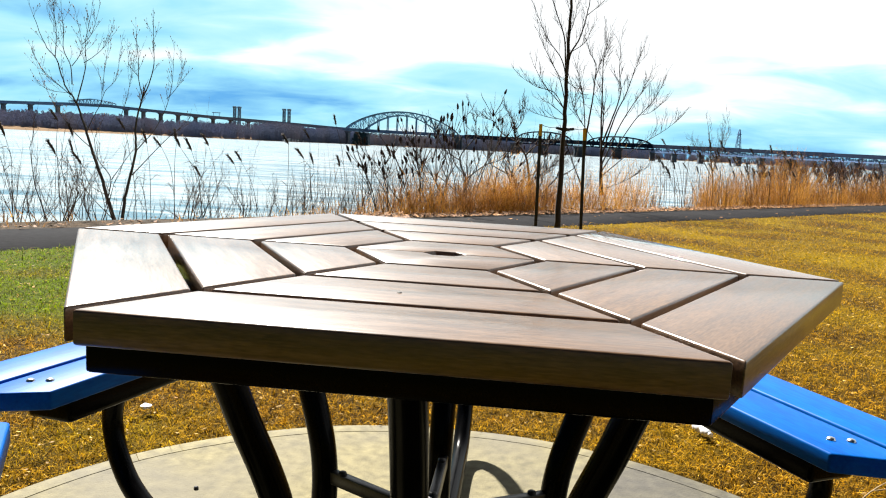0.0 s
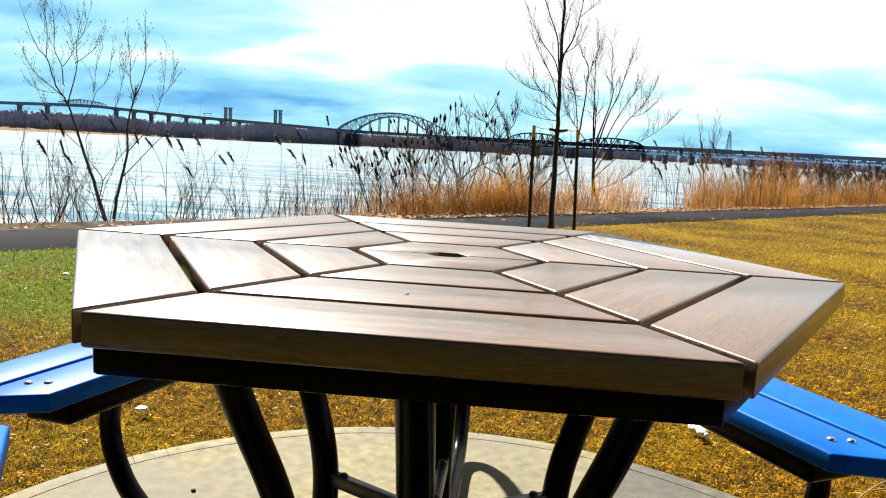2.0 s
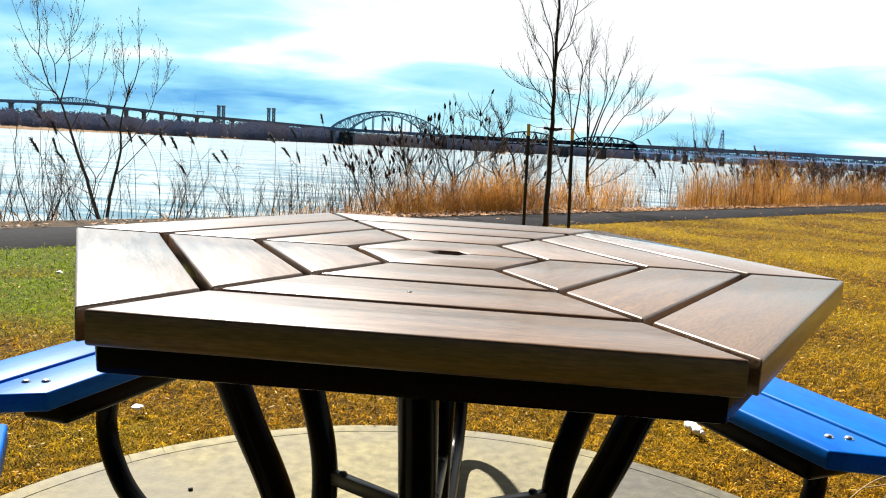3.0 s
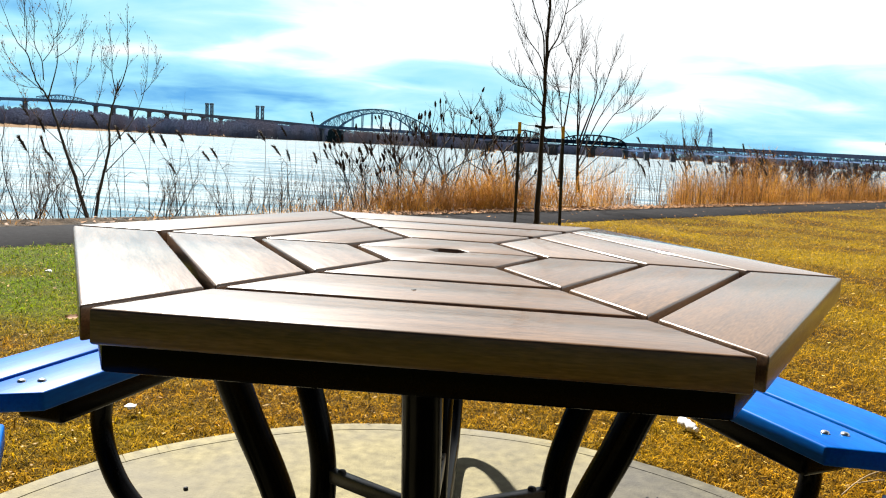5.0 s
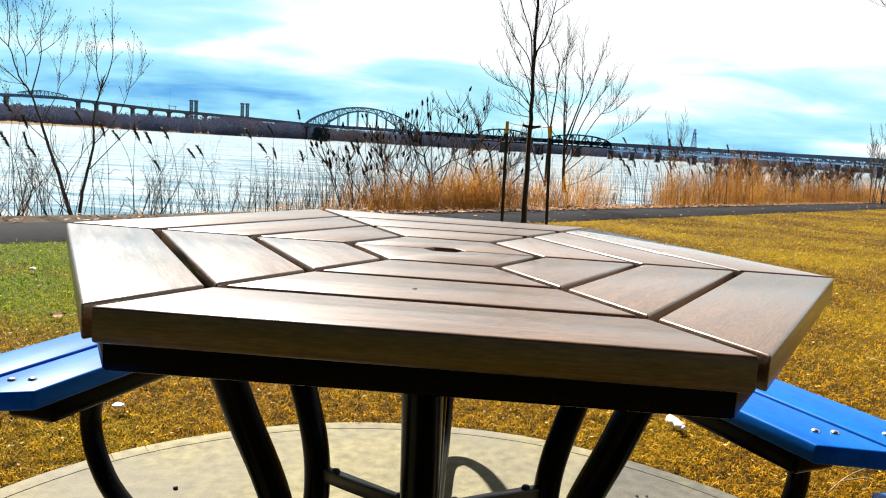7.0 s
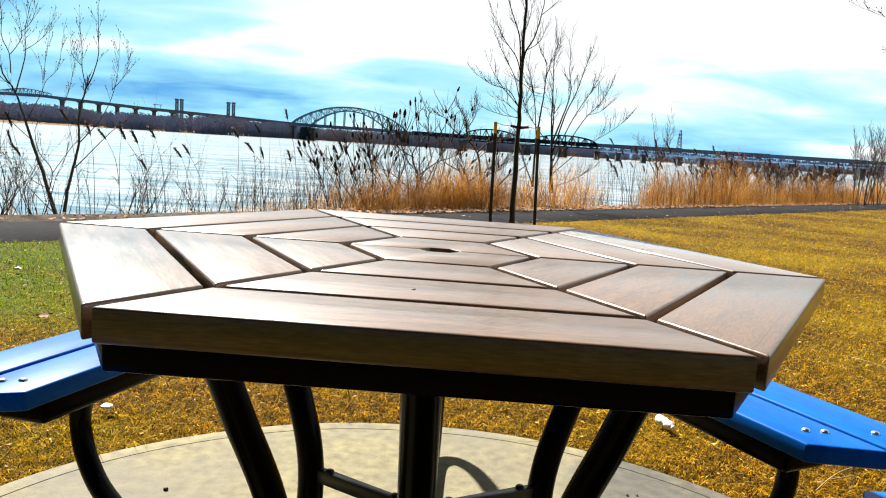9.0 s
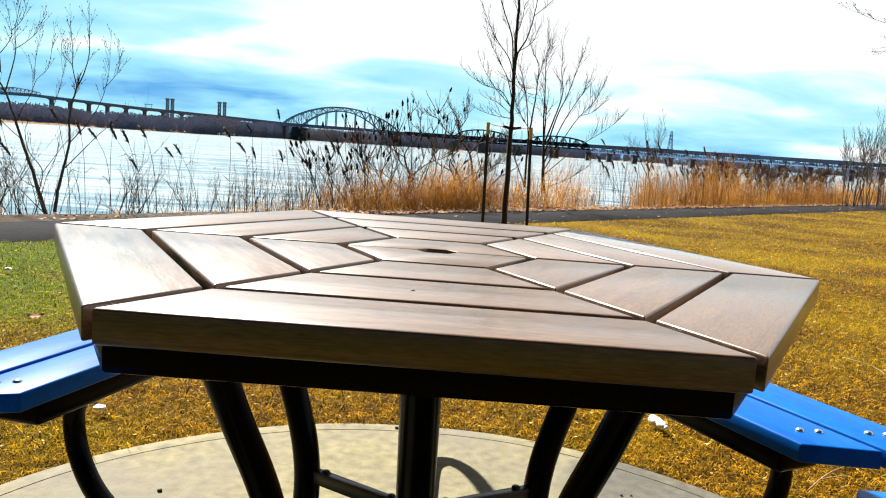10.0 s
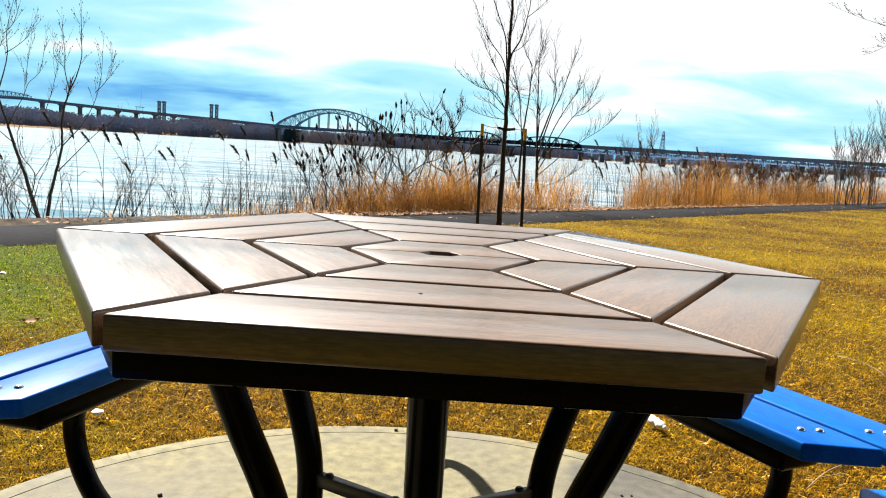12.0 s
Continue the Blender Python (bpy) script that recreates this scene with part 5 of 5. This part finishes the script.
bottle(0.90, 1.47, -68)
for x, y, r, seed in ((-1.168, 1.25, 0.022, 3), (-0.33, 2.3, 0.02, 4), (-2.88, 3.62, 0.024, 6)):
    rng = random.Random(seed)
    bm = bmesh.new()
    bmesh.ops.create_icosphere(bm, subdivisions=2, radius=r)
    for v in bm.verts:
        v.co *= rng.uniform(0.7, 1.15)
        v.co.z *= 0.45
    me = bpy.data.meshes.new("paper_scrap")
    bm.to_mesh(me); bm.free()
    me.materials.append(M_PAPER)
    ob = new("paper_scrap", me)
    ob.location = (x, y, r * 0.45 + 0.012)
    tagged(ob, "crumpled white scrap of paper in the grass", "litter")
for pts in ([(2.29, 2.76, 0.012), (2.27, 2.6, 0.04), (2.32, 2.5, 0.035), (2.34, 2.38, 0.014)], [(1.24, 0.97, 0.012), (1.31, 1.035, 0.025), (1.38, 1.095, 0.03), (1.45, 1.16, 0.02)], [(1.31, 1.035, 0.025), (1.39, 1.06, 0.03), (1.43, 1.09, 0.02)]):
    sp = Soup()
    sp.tube(smooth_path(pts, 4), 0.0022, 6)
    tagged(new("dry_stem", sp.mesh("dry_stem", M_STRAW)), "bleached dry stem lying on the grass", "stem")
for x, y, r, seed in ((-0.105, 1.294, 0.008, 7), (0.617, 0.869, 0.005, 8), (0.648, 0.873, 0.0045, 9)):
    rng = random.Random(seed)
    bm = bmesh.new()
    bmesh.ops.create_icosphere(bm, subdivisions=2, radius=r)
    for v in bm.verts:
        v.co *= rng.uniform(0.75, 1.15)
        v.co.z *= 0.6
    me = bpy.data.meshes.new("pebble")
    bm.to_mesh(me); bm.free()
    me.materials.append(M_RUBBER)
    ob = new("pebble", me)
    ob.location = (x, y, r * 0.5)
    tagged(ob, "small dark pebble lying on the concrete pad", "pebble")
# a curled leaf on the lawn
bm = bmesh.new()
rows = []
for i in range(7):
    u = i / 6
    half_w = 0.034 * math.sin(math.pi * min(1.0, u * 0.92 + 0.06)) ** 0.7 * (1 + 0.25 * math.cos(u * 19))
    rows.append([bm.verts.new((0.11 * (u - 0.5), half_w * w, 0.002 + 0.010 * abs(w) ** 1.5 + 0.008 * (2 * u - 1) ** 2)) for w in (-1, -0.5, 0, 0.5, 1)])
for p, q in zip(rows, rows[1:]):
    for j in range(4):
        bm.faces.new((p[j], p[j + 1], q[j + 1], q[j]))
me = bpy.data.meshes.new("fallen_leaf")
bm.to_mesh(me); bm.free()
me.materials.append(M_LITTER)
me.shade_smooth()
ob = new("fallen_leaf", me)
ob.matrix_basis = pose(-2.064, 2.47, 0.012, 14, -4, 25) @ Matrix.Scale(0.72, 4)
tagged(ob, "curled orange-brown fallen leaf on the lawn", "leaf")
sp = Soup()
sp.tube([(-0.74, 0.70, 0.0005), (-0.74, 0.70, 0.006), (-0.74, 0.70, 0.0085)], [0.007, 0.0065, 0.003], 14)
tagged(new("anchor_stud", sp.mesh("anchor_stud", M_RUBBER)), "small black anchor stud in the concrete pad", "stud")


# ---- the far bank ----
BANK = [(-900, 420), (-560, 520), (-379, 585), (-420, 854), (-320, 948), (-330, 1560), (-160, 1640), (25, 1895), (420, 2150), (1200, 2100), (2600, 1700)]
sp = Soup()
for i, (x, y) in enumerate(BANK):
    w = Vector((x, y, 0)).normalized()
    for off, z in ((-6, WATER_Z - 1), (0, WATER_Z + 0.15), (8, WATER_Z + 1.3), (40, WATER_Z + 3), (700, WATER_Z + 6)):
        sp.v.append(Vector((x, y, z)) + w * off)
    if i:
        for j in range(4):
            k = (i - 1) * 5 + j
            sp.f.append((k, k + 1, k + 6, k + 5))
tagged(new("far_bank", sp.mesh("far_bank", M_SHORE)), "low sandy far bank of the river", "river bank", kind="structure")

g = np.random.default_rng(17)
quads = []
for (x0, y0), (x1, y1) in zip(BANK, BANK[1:]):
    n_ = int(math.hypot(x1 - x0, y1 - y0) / (0.8 if x1 < 500 else 2.2))
    f, depth = g.random(n_), (34 if x1 < -370 else 4) + 120 * g.random(n_) ** 1.5
    x, y = x0 + (x1 - x0) * f, y0 + (y1 - y0) * f
    dist = np.hypot(x, y)
    x, y = x * (1 + depth / dist), y * (1 + depth / dist)
    roll_ = np.array([noise.noise(Vector((u * 0.006, v * 0.006, 0))) for u, v in zip(x, y)])
    h = (2.0 + 0.0205 * np.minimum(dist, 1050) + 0.008 * np.clip(dist - 1050, 0, 700)) * g.uniform(0.88, 1.06, n_) * (1 + 0.22 * roll_)
    wide = g.uniform(3.5, 7.0, n_)
    # small flecks of twig in the shape of a crown
    m_ = 90
    way = g.normal(0, 1, (n_, m_, 3)); way /= np.linalg.norm(way, axis=2)[:, :, None]
    way *= g.random((n_, m_))[:, :, None] ** 0.45
    c = np.stack([x[:, None] + way[:, :, 0] * wide[:, None], y[:, None] + way[:, :, 1] * wide[:, None], WATER_Z + 1.5 + h[:, None] * (0.56 + 0.44 * way[:, :, 2])], 2).reshape(-1, 3)
    turn = np.arctan2(c[:, 1], c[:, 0]) + g.uniform(-0.5, 0.5, len(c))
    flat_, slope = np.stack([-np.sin(turn), np.cos(turn), np.zeros(len(c))], 1), g.uniform(0, math.pi, len(c))[:, None]
    rise = np.array([[0.0, 0.0, 1.0]])
    u = (flat_ * np.cos(slope) + rise * np.sin(slope)) * g.uniform(0.4, 1.1, len(c))[:, None]
    v = (rise * np.cos(slope) - flat_ * np.sin(slope)) * g.uniform(0.35, 0.8, len(c))[:, None]
    quads.append(np.stack([c - u, c - v, c + u, c + v], 1))
    # trunks and undergrowth close the foot
    c = np.repeat(np.stack([x, y, np.full(n_, WATER_Z + 1.0)], 1), 5, 0) + g.normal(0, 3.0, (n_ * 5, 3)) * (1, 1, 0)
    o, up_ = np.stack([g.uniform(0.6, 1.6, len(c)), np.zeros(len(c)), np.zeros(len(c))], 1), np.repeat(h * 0.4, 5) * g.uniform(0.5, 1.2, len(c))
    top = c + np.stack([np.zeros(len(c)), np.zeros(len(c)), up_], 1)
    quads.append(np.stack([c - o, c + o, top + o * 0.7, top - o * 0.7], 1))
V = np.concatenate(quads).reshape(-1, 3)
i4 = np.arange(len(V) // 4)[:, None] * 4
F = np.concatenate([i4 + np.array([[0, 1, 2]]), i4 + np.array([[0, 2, 3]])])
tagged(new("far_woods", arrays("far_woods", V, F, M_WOODS)), "bare woods along the far bank, tinted blue-grey with haze", "woods", kind="stuff")


# a dark evergreen grove on an islet before the far bank
g = np.random.default_rng(23)
grove = tagged(new("wooded_islet"), "dark evergreen grove on a low islet in the river", "islet")
grove.location = (-200, 1000, WATER_Z)
sp = Soup()
sp.tube([(0, 0, -1.0), (0, 0, 0.1), (0, 0, 0.9), (0, 0, 1.3)], [16.0, 14.5, 12.0, 6.0], 20)
child("mound", sp.mesh("mound", M_SHORE), grove)
N = 2600
tree_x, tree_h = g.uniform(-8.5, 8.5, 16), g.uniform(12.5, 17.5, 16)
which = g.integers(0, 16, N)
zz = g.random(N) ** 0.8
c = np.stack([tree_x[which] + g.normal(0, 1.0, N) * 2.2 * (1.15 - zz), g.normal(0, 3.0, N), 0.9 + zz * tree_h[which]], 1)
slope = g.uniform(0, math.pi, N)[:, None]
ux, uz = np.array([[1.0, 0.2, 0.0]]), np.array([[0.0, 0.0, 1.0]])
u = (ux * np.cos(slope) + uz * np.sin(slope)) * g.uniform(0.5, 1.3, N)[:, None]
v = (uz * np.cos(slope) - ux * np.sin(slope)) * g.uniform(0.4, 0.9, N)[:, None]
i4 = np.arange(N)[:, None] * 4
tagged(child("evergreen_grove", arrays("evergreen_grove", np.stack([c - u, c - v, c + u, c + v], 1).reshape(-1, 3), np.concatenate([i4 + np.array([[0, 1, 2]]), i4 + np.array([[0, 2, 3]])]), M_EVERGREEN), grove), kind="stuff")


# small white buildings at the far waterside
hut = tagged(new("waterside_building"), "small white building at the far waterside below the woods", "building", "waterside buildings")
child("wall", slab("wall", [(-3.2, -2.2), (3.2, -2.2), (3.2, 2.2), (-3.2, 2.2)], 0.0, 2.6, M_PAPER, bevel=0.05, segments=1), hut)
sp = Soup()
sp.v = [Vector(v) for v in ((-3.6, -2.6, 2.55), (3.6, -2.6, 2.55), (3.6, 2.6, 2.55), (-3.6, 2.6, 2.55), (-3.6, 0, 3.9), (3.6, 0, 3.9))]
sp.f = [(0, 1, 5, 4), (2, 3, 4, 5), (1, 2, 5), (3, 0, 4), (3, 2, 1, 0)]
child("roof", sp.mesh("roof", M_PIER, False), hut)
hut.location = (-321, 1043, WATER_Z + 0.8)
for x, y, turn in ((-318, 1062, 20), (-322, 1090, -15), (-320, 1112, 8), (-323, 1150, 30)):
    copy_thing(hut, pose(x, y, WATER_Z + 0.8, 0, 0, turn))


# ---- bridges ----
def pier(name, parent, x, y, top, w, depth, foot=WATER_Z - 1, flare=1.3):
    """A concrete pier: flared cap on a tapering shaft."""
    sp = Soup()
    for z, a, c in ((foot, 1.25, 1.15), (foot + 2.5, 1.0, 1.0), (top - 3.4, 0.9, 0.9), (top - 1.6, flare * 0.92, 1.0), (top, flare, 1.0)):
        for u, v in ((-1, -1), (1, -1), (1, 1), (-1, 1)):
            sp.v.append(Vector((x + u * a * w / 2, y + v * c * depth / 2, z)))
    for i in range(4):
        for k in range(4):
            u, v = i * 4 + k, i * 4 + (k + 1) % 4
            sp.f.append((u, v, v + 4, u + 4))
    sp.f.append((16, 17, 18, 19))
    return child(name, sp.mesh(name, M_PIER, False), parent)


def truss(parent, spans, half, mat, member=1.0, name="truss"):
    """A truss between bottom and top chords given as (x, y, z_bottom, z_top) panel points, on both sides of the deck."""
    sp = Soup()
    for side in (-half, half):
        for i, (p, q) in enumerate(zip(spans, spans[1:])):
            a0, a1 = (p[0], p[1] + side, p[2]), (p[0], p[1] + side, p[3])
            c0, c1 = (q[0], q[1] + side, q[2]), (q[0], q[1] + side, q[3])
            sp.bar(a0, c0, member, member)
            sp.bar(a1, c1, member, member)
            if q[3] - q[2] > 0.5:
                sp.bar(c0, c1, member * 0.6, member * 0.6, (0, 1, 0))
            sp.bar(*((a0, c1) if i % 2 else (a1, c0)), member * 0.5, member * 0.5, (0, 1, 0))
    for p in spans:
        if p[3] - p[2] > 3:
            sp.bar((p[0], p[1] - half, p[3]), (p[0], p[1] + half, p[3]), member * 0.6)
    return child(name, sp.mesh(name, mat, False), parent)


# the high road bridge with its arch; K scales the plan to its distance
K, HY = 1.5, 1500
high = tagged(new("road_bridge"), "long steel road bridge with an arch span on concrete piers, tinted with haze", "bridge")
LINE = [(-1000, 40), (-800, 46), (-608, 51), (-553, 51), (-530, 48.7), (-415, 39.3), (-300, 33.2), (-216, 27.9), (-186, 27.2), (-110, 26.8), (10, 22.5)]
DECK = [((x * K if x > -700 else x * K), z) for x, z in LINE]


def deck_z(x):
    for (x0, z0), (x1, z1) in zip(DECK, DECK[1:]):
        if x0 <= x <= x1:
            return z0 + (z1 - z0) * (x - x0) / (x1 - x0)
    return DECK[-1][1]


for (x0, z0), (x1, z1) in zip(DECK, DECK[1:]):
    sp = Soup()
    sp.bar((x0, HY, z0), (x1, HY, z1), 16, 2.6)
    for side in (-6.5, 6.5):
        sp.bar((x0, HY + side, z0 - 2.6), (x1, HY + side, z1 - 2.6), 1.2, 3.2)
    for side in (-8, 8):
        sp.bar((x0, HY + side, z0 + 1.2), (x1, HY + side, z1 + 1.2), 0.3, 0.9)
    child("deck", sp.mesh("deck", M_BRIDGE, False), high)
x = -1480
while x < -330:
    if not -930 < x < -800:
        pier("pier", high, x, HY, deck_z(x) - 3.0, 3.4, 14, -1, 3.0)
    x += 37 if x > -1000 else 60
sp_pts = []
for i in range(13):
    x = (-608 + (-545 + 608) * i / 12) * K
    hump = max(0.0, 1 - abs(i - 6) / 6.5) ** 0.5
    sp_pts.append((x, HY, deck_z(x) - 3.5, deck_z(x) + 2 + 9 * hump))
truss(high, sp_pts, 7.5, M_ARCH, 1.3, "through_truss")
# arch: deep ribs, thin towards the crown, hangers down to the deck
AX0, AX1, A_DECK = -221 * K, -68 * K, 27.0
ARCH_N = 24


def arch_z(u):
    """Heights of the upper and the lower chord; the truss is deep over the haunches and slim at the crown."""
    hi = A_DECK + 39 * max(0.0, 1 - u * u) ** 0.85
    lo = A_DECK - 2 + 34 * max(0.0, 1 - (u / 0.68) ** 2)
    return hi, min(lo, hi - 1.0)


for side in (-7.5, 7.5):
    sp = Soup()
    prev = None
    for i in range(ARCH_N + 1):
        f = i / ARCH_N
        x = AX0 + (AX1 - AX0) * f
        hi, lo = arch_z(2 * f - 1)
        now = (Vector((x, HY + side, hi)), Vector((x, HY + side, lo)))
        if prev:
            sp.bar(prev[0], now[0], 2.3); sp.bar(prev[1], now[1], 2.0)
            sp.bar(*((prev[0], now[1]) if i % 2 else (prev[1], now[0])), 1.1)
            sp.bar(now[0], now[1], 1.1, 1.1, (0, 1, 0))
        prev = now
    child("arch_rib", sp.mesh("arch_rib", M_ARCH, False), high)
for i in range(5, ARCH_N - 4, 2):
    f = i / ARCH_N
    x = AX0 + (AX1 - AX0) * f
    for side in (-7.5, 7.5):
        sp = Soup()
        sp.bar((x, HY + side, A_DECK), (x, HY + side, arch_z(2 * f - 1)[1]), 1.7, 1.7, (0, 1, 0))
        child("hanger", sp.mesh("hanger", M_ARCH, False), high)
for x in (AX0, AX1):
    pier("pier", high, x, HY, A_DECK - 4, 16, 22)
pier("pier", high, -290, HY - 10, A_DECK - 6, 19, 26)
# a sign gantry over the road
gx = -400 * K
sp = Soup()
for u in (-6, 6):
    sp.bar((gx + u, HY, deck_z(gx)), (gx + u, HY, deck_z(gx) + 8.5), 0.7, 0.7, (0, 1, 0))
sp.bar((gx - 9, HY, deck_z(gx) + 8.5), (gx + 9, HY, deck_z(gx) + 8.5), 1.2)
child("sign_gantry", sp.mesh("sign_gantry", M_BRIDGE, False), high)


# ---- lift bridge towers ----
def lift_tower(x0, x1, y, foot, top):
    """A pair of braced legs with head frames and a sheave house."""
    root = tagged(new("lift_tower"), "twin-legged steel lift bridge tower on the far bank", "tower", "lift bridge towers")
    root.location = (x0, y, foot)
    wide = (x1 - x0)
    for k in range(2):
        sp = Soup()
        c = wide * (0.22 if k == 0 else 0.78)
        for u in (-2.6, 2.6):
            for v in (-2.6, 2.6):
                sp.bar((c + u, v, 0), (c + u * 0.8, v * 0.8, top - foot - 4), 1.3, 1.3, (0, 1, 0))
        n_ = 7
        for i in range(n_):
            z0, z1 = (top - foot - 4) * i / n_, (top - foot - 4) * (i + 1) / n_
            for v in (-2.4, 2.4):
                sp.bar((c - 2.4, v, z0), (c + 2.4, v, z1), 0.8, 0.8, (0, 1, 0)); sp.bar((c + 2.4, v, z0), (c - 2.4, v, z1), 0.8, 0.8, (0, 1, 0))
                sp.bar((c - 2.4, v, z1), (c + 2.4, v, z1), 0.8)
        child("tower_leg", sp.mesh("tower_leg", M_ARCH, False), root)
        hd = slab("head_house", [(c - 3.6, -3.6), (c + 3.6, -3.6), (c + 3.6, 3.6), (c - 3.6, 3.6)], top - foot - 4, top - foot, M_ARCH, bevel=0.6, segments=1)
        child("head_house", hd, root)
    return root


lift_tower(-588, -570, HY + 60, 1, 64)
lift_tower(-481, -462, HY + 60, 1, 64)

# ---- the low railway bridge ----
rail = tagged(new("railway_bridge"), "dark steel railway bridge with curved trusses on concrete piers", "bridge")
for x0, x1, rise in ((8, 82, 11.5), (100, 186, 10.5)):
    pts = []
    for i in range(11):
        f = i / 10
        hump = (1 - (2 * f - 1) ** 2) ** 0.6 if 0 < i < 10 else 0
        x = x0 + (x1 - x0) * f
        pts.append((x, 1000, 11.5, 18.2 - 1.5 * (x / 186) + rise * hump * 0.85))
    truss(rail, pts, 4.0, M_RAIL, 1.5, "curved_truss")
NEARER = [(-60, 1000, 19.0), (8, 1000, 19.0), (186, 1000, 18.75), (236, 800, 15.4), (262, 640, 12.6), (270, 505, 10.2), (265, 380, 8.1), (262, 300, 6.9)]
for p, q in zip(NEARER, NEARER[1:]):
    sp = Soup()
    k0, k1 = p[1] / 1000, q[1] / 1000
    sp.bar((p[0], p[1], p[2] - 2.6 * k0), (q[0], q[1], q[2] - 2.6 * k1), 6, 5.2 * (k0 + k1) / 2)
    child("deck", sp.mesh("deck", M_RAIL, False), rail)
for p, q in zip(NEARER[2:], NEARER[3:]):
    n_ = 14
    sp = Soup()
    for i in range(n_):
        a, c = Vector(p).lerp(Vector(q), i / n_), Vector(p).lerp(Vector(q), (i + 1) / n_)
        k0, k1 = a.y / 1000, c.y / 1000
        a0, a1 = a - Vector((0, 0, 5.5 * k0)), a - Vector((0, 0, 10.0 * k0))
        c0, c1 = c - Vector((0, 0, 5.5 * k1)), c - Vector((0, 0, 10.0 * k1))
        for off in (-2.4, 2.4):
            o = Vector((off * 0.7, off * 0.7, 0))
            sp.bar(a0 + o, a1 + o, 1.1 * k0, 1.1 * k0, (0, 1, 0))
            sp.bar(a1 + o, c1 + o, 1.7 * k0)
            sp.bar(*((a0 + o, c1 + o) if i % 2 else (a1 + o, c0 + o)), 0.9 * k0)
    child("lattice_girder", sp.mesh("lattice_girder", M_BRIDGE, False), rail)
    for f in (0.0, 0.3, 0.62):
        a = Vector(p).lerp(Vector(q), f)
        pier("pier", rail, a.x, a.y, a.z - a.y * 0.0102, 0.0062 * a.y, 8)
for x in (8, 45, 91, 140):
    pier("pier", rail, x, 1000, 11.0, 12, 14)

# a lattice power pylon beyond the bridge
pyl = tagged(new("power_pylon"), "grey lattice power pylon far across the river", "pylon")
pyl.location = (440, 1500, -2)
sp = Soup()
for u in (-1, 1):
    for v in (-1, 1):
        sp.bar((u * 7, v * 7, 0), (u * 1.6, v * 1.6, 60), 0.9, 0.9, (0, 1, 0))
        sp.bar((u * 1.6, v * 1.6, 60), (u * 0.9, v * 0.9, 66), 0.9, 0.9, (0, 1, 0))
for i in range(9):
    z0, z1 = i * 6.6, (i + 1) * 6.6
    w0, w1 = 7 - 5.4 * z0 / 60, 7 - 5.4 * z1 / 60
    for v in (-1, 1):
        sp.bar((-w0, v * w0, z0), (w1, v * w1, z1), 0.5, 0.5, (0, 1, 0)); sp.bar((w0, v * w0, z0), (-w1, v * w1, z1), 0.5, 0.5, (0, 1, 0))
for z in (50, 57):
    sp.bar((-5, 0, z), (5, 0, z), 0.8)
child("lattice", sp.mesh("lattice", M_BRIDGE, False), pyl)
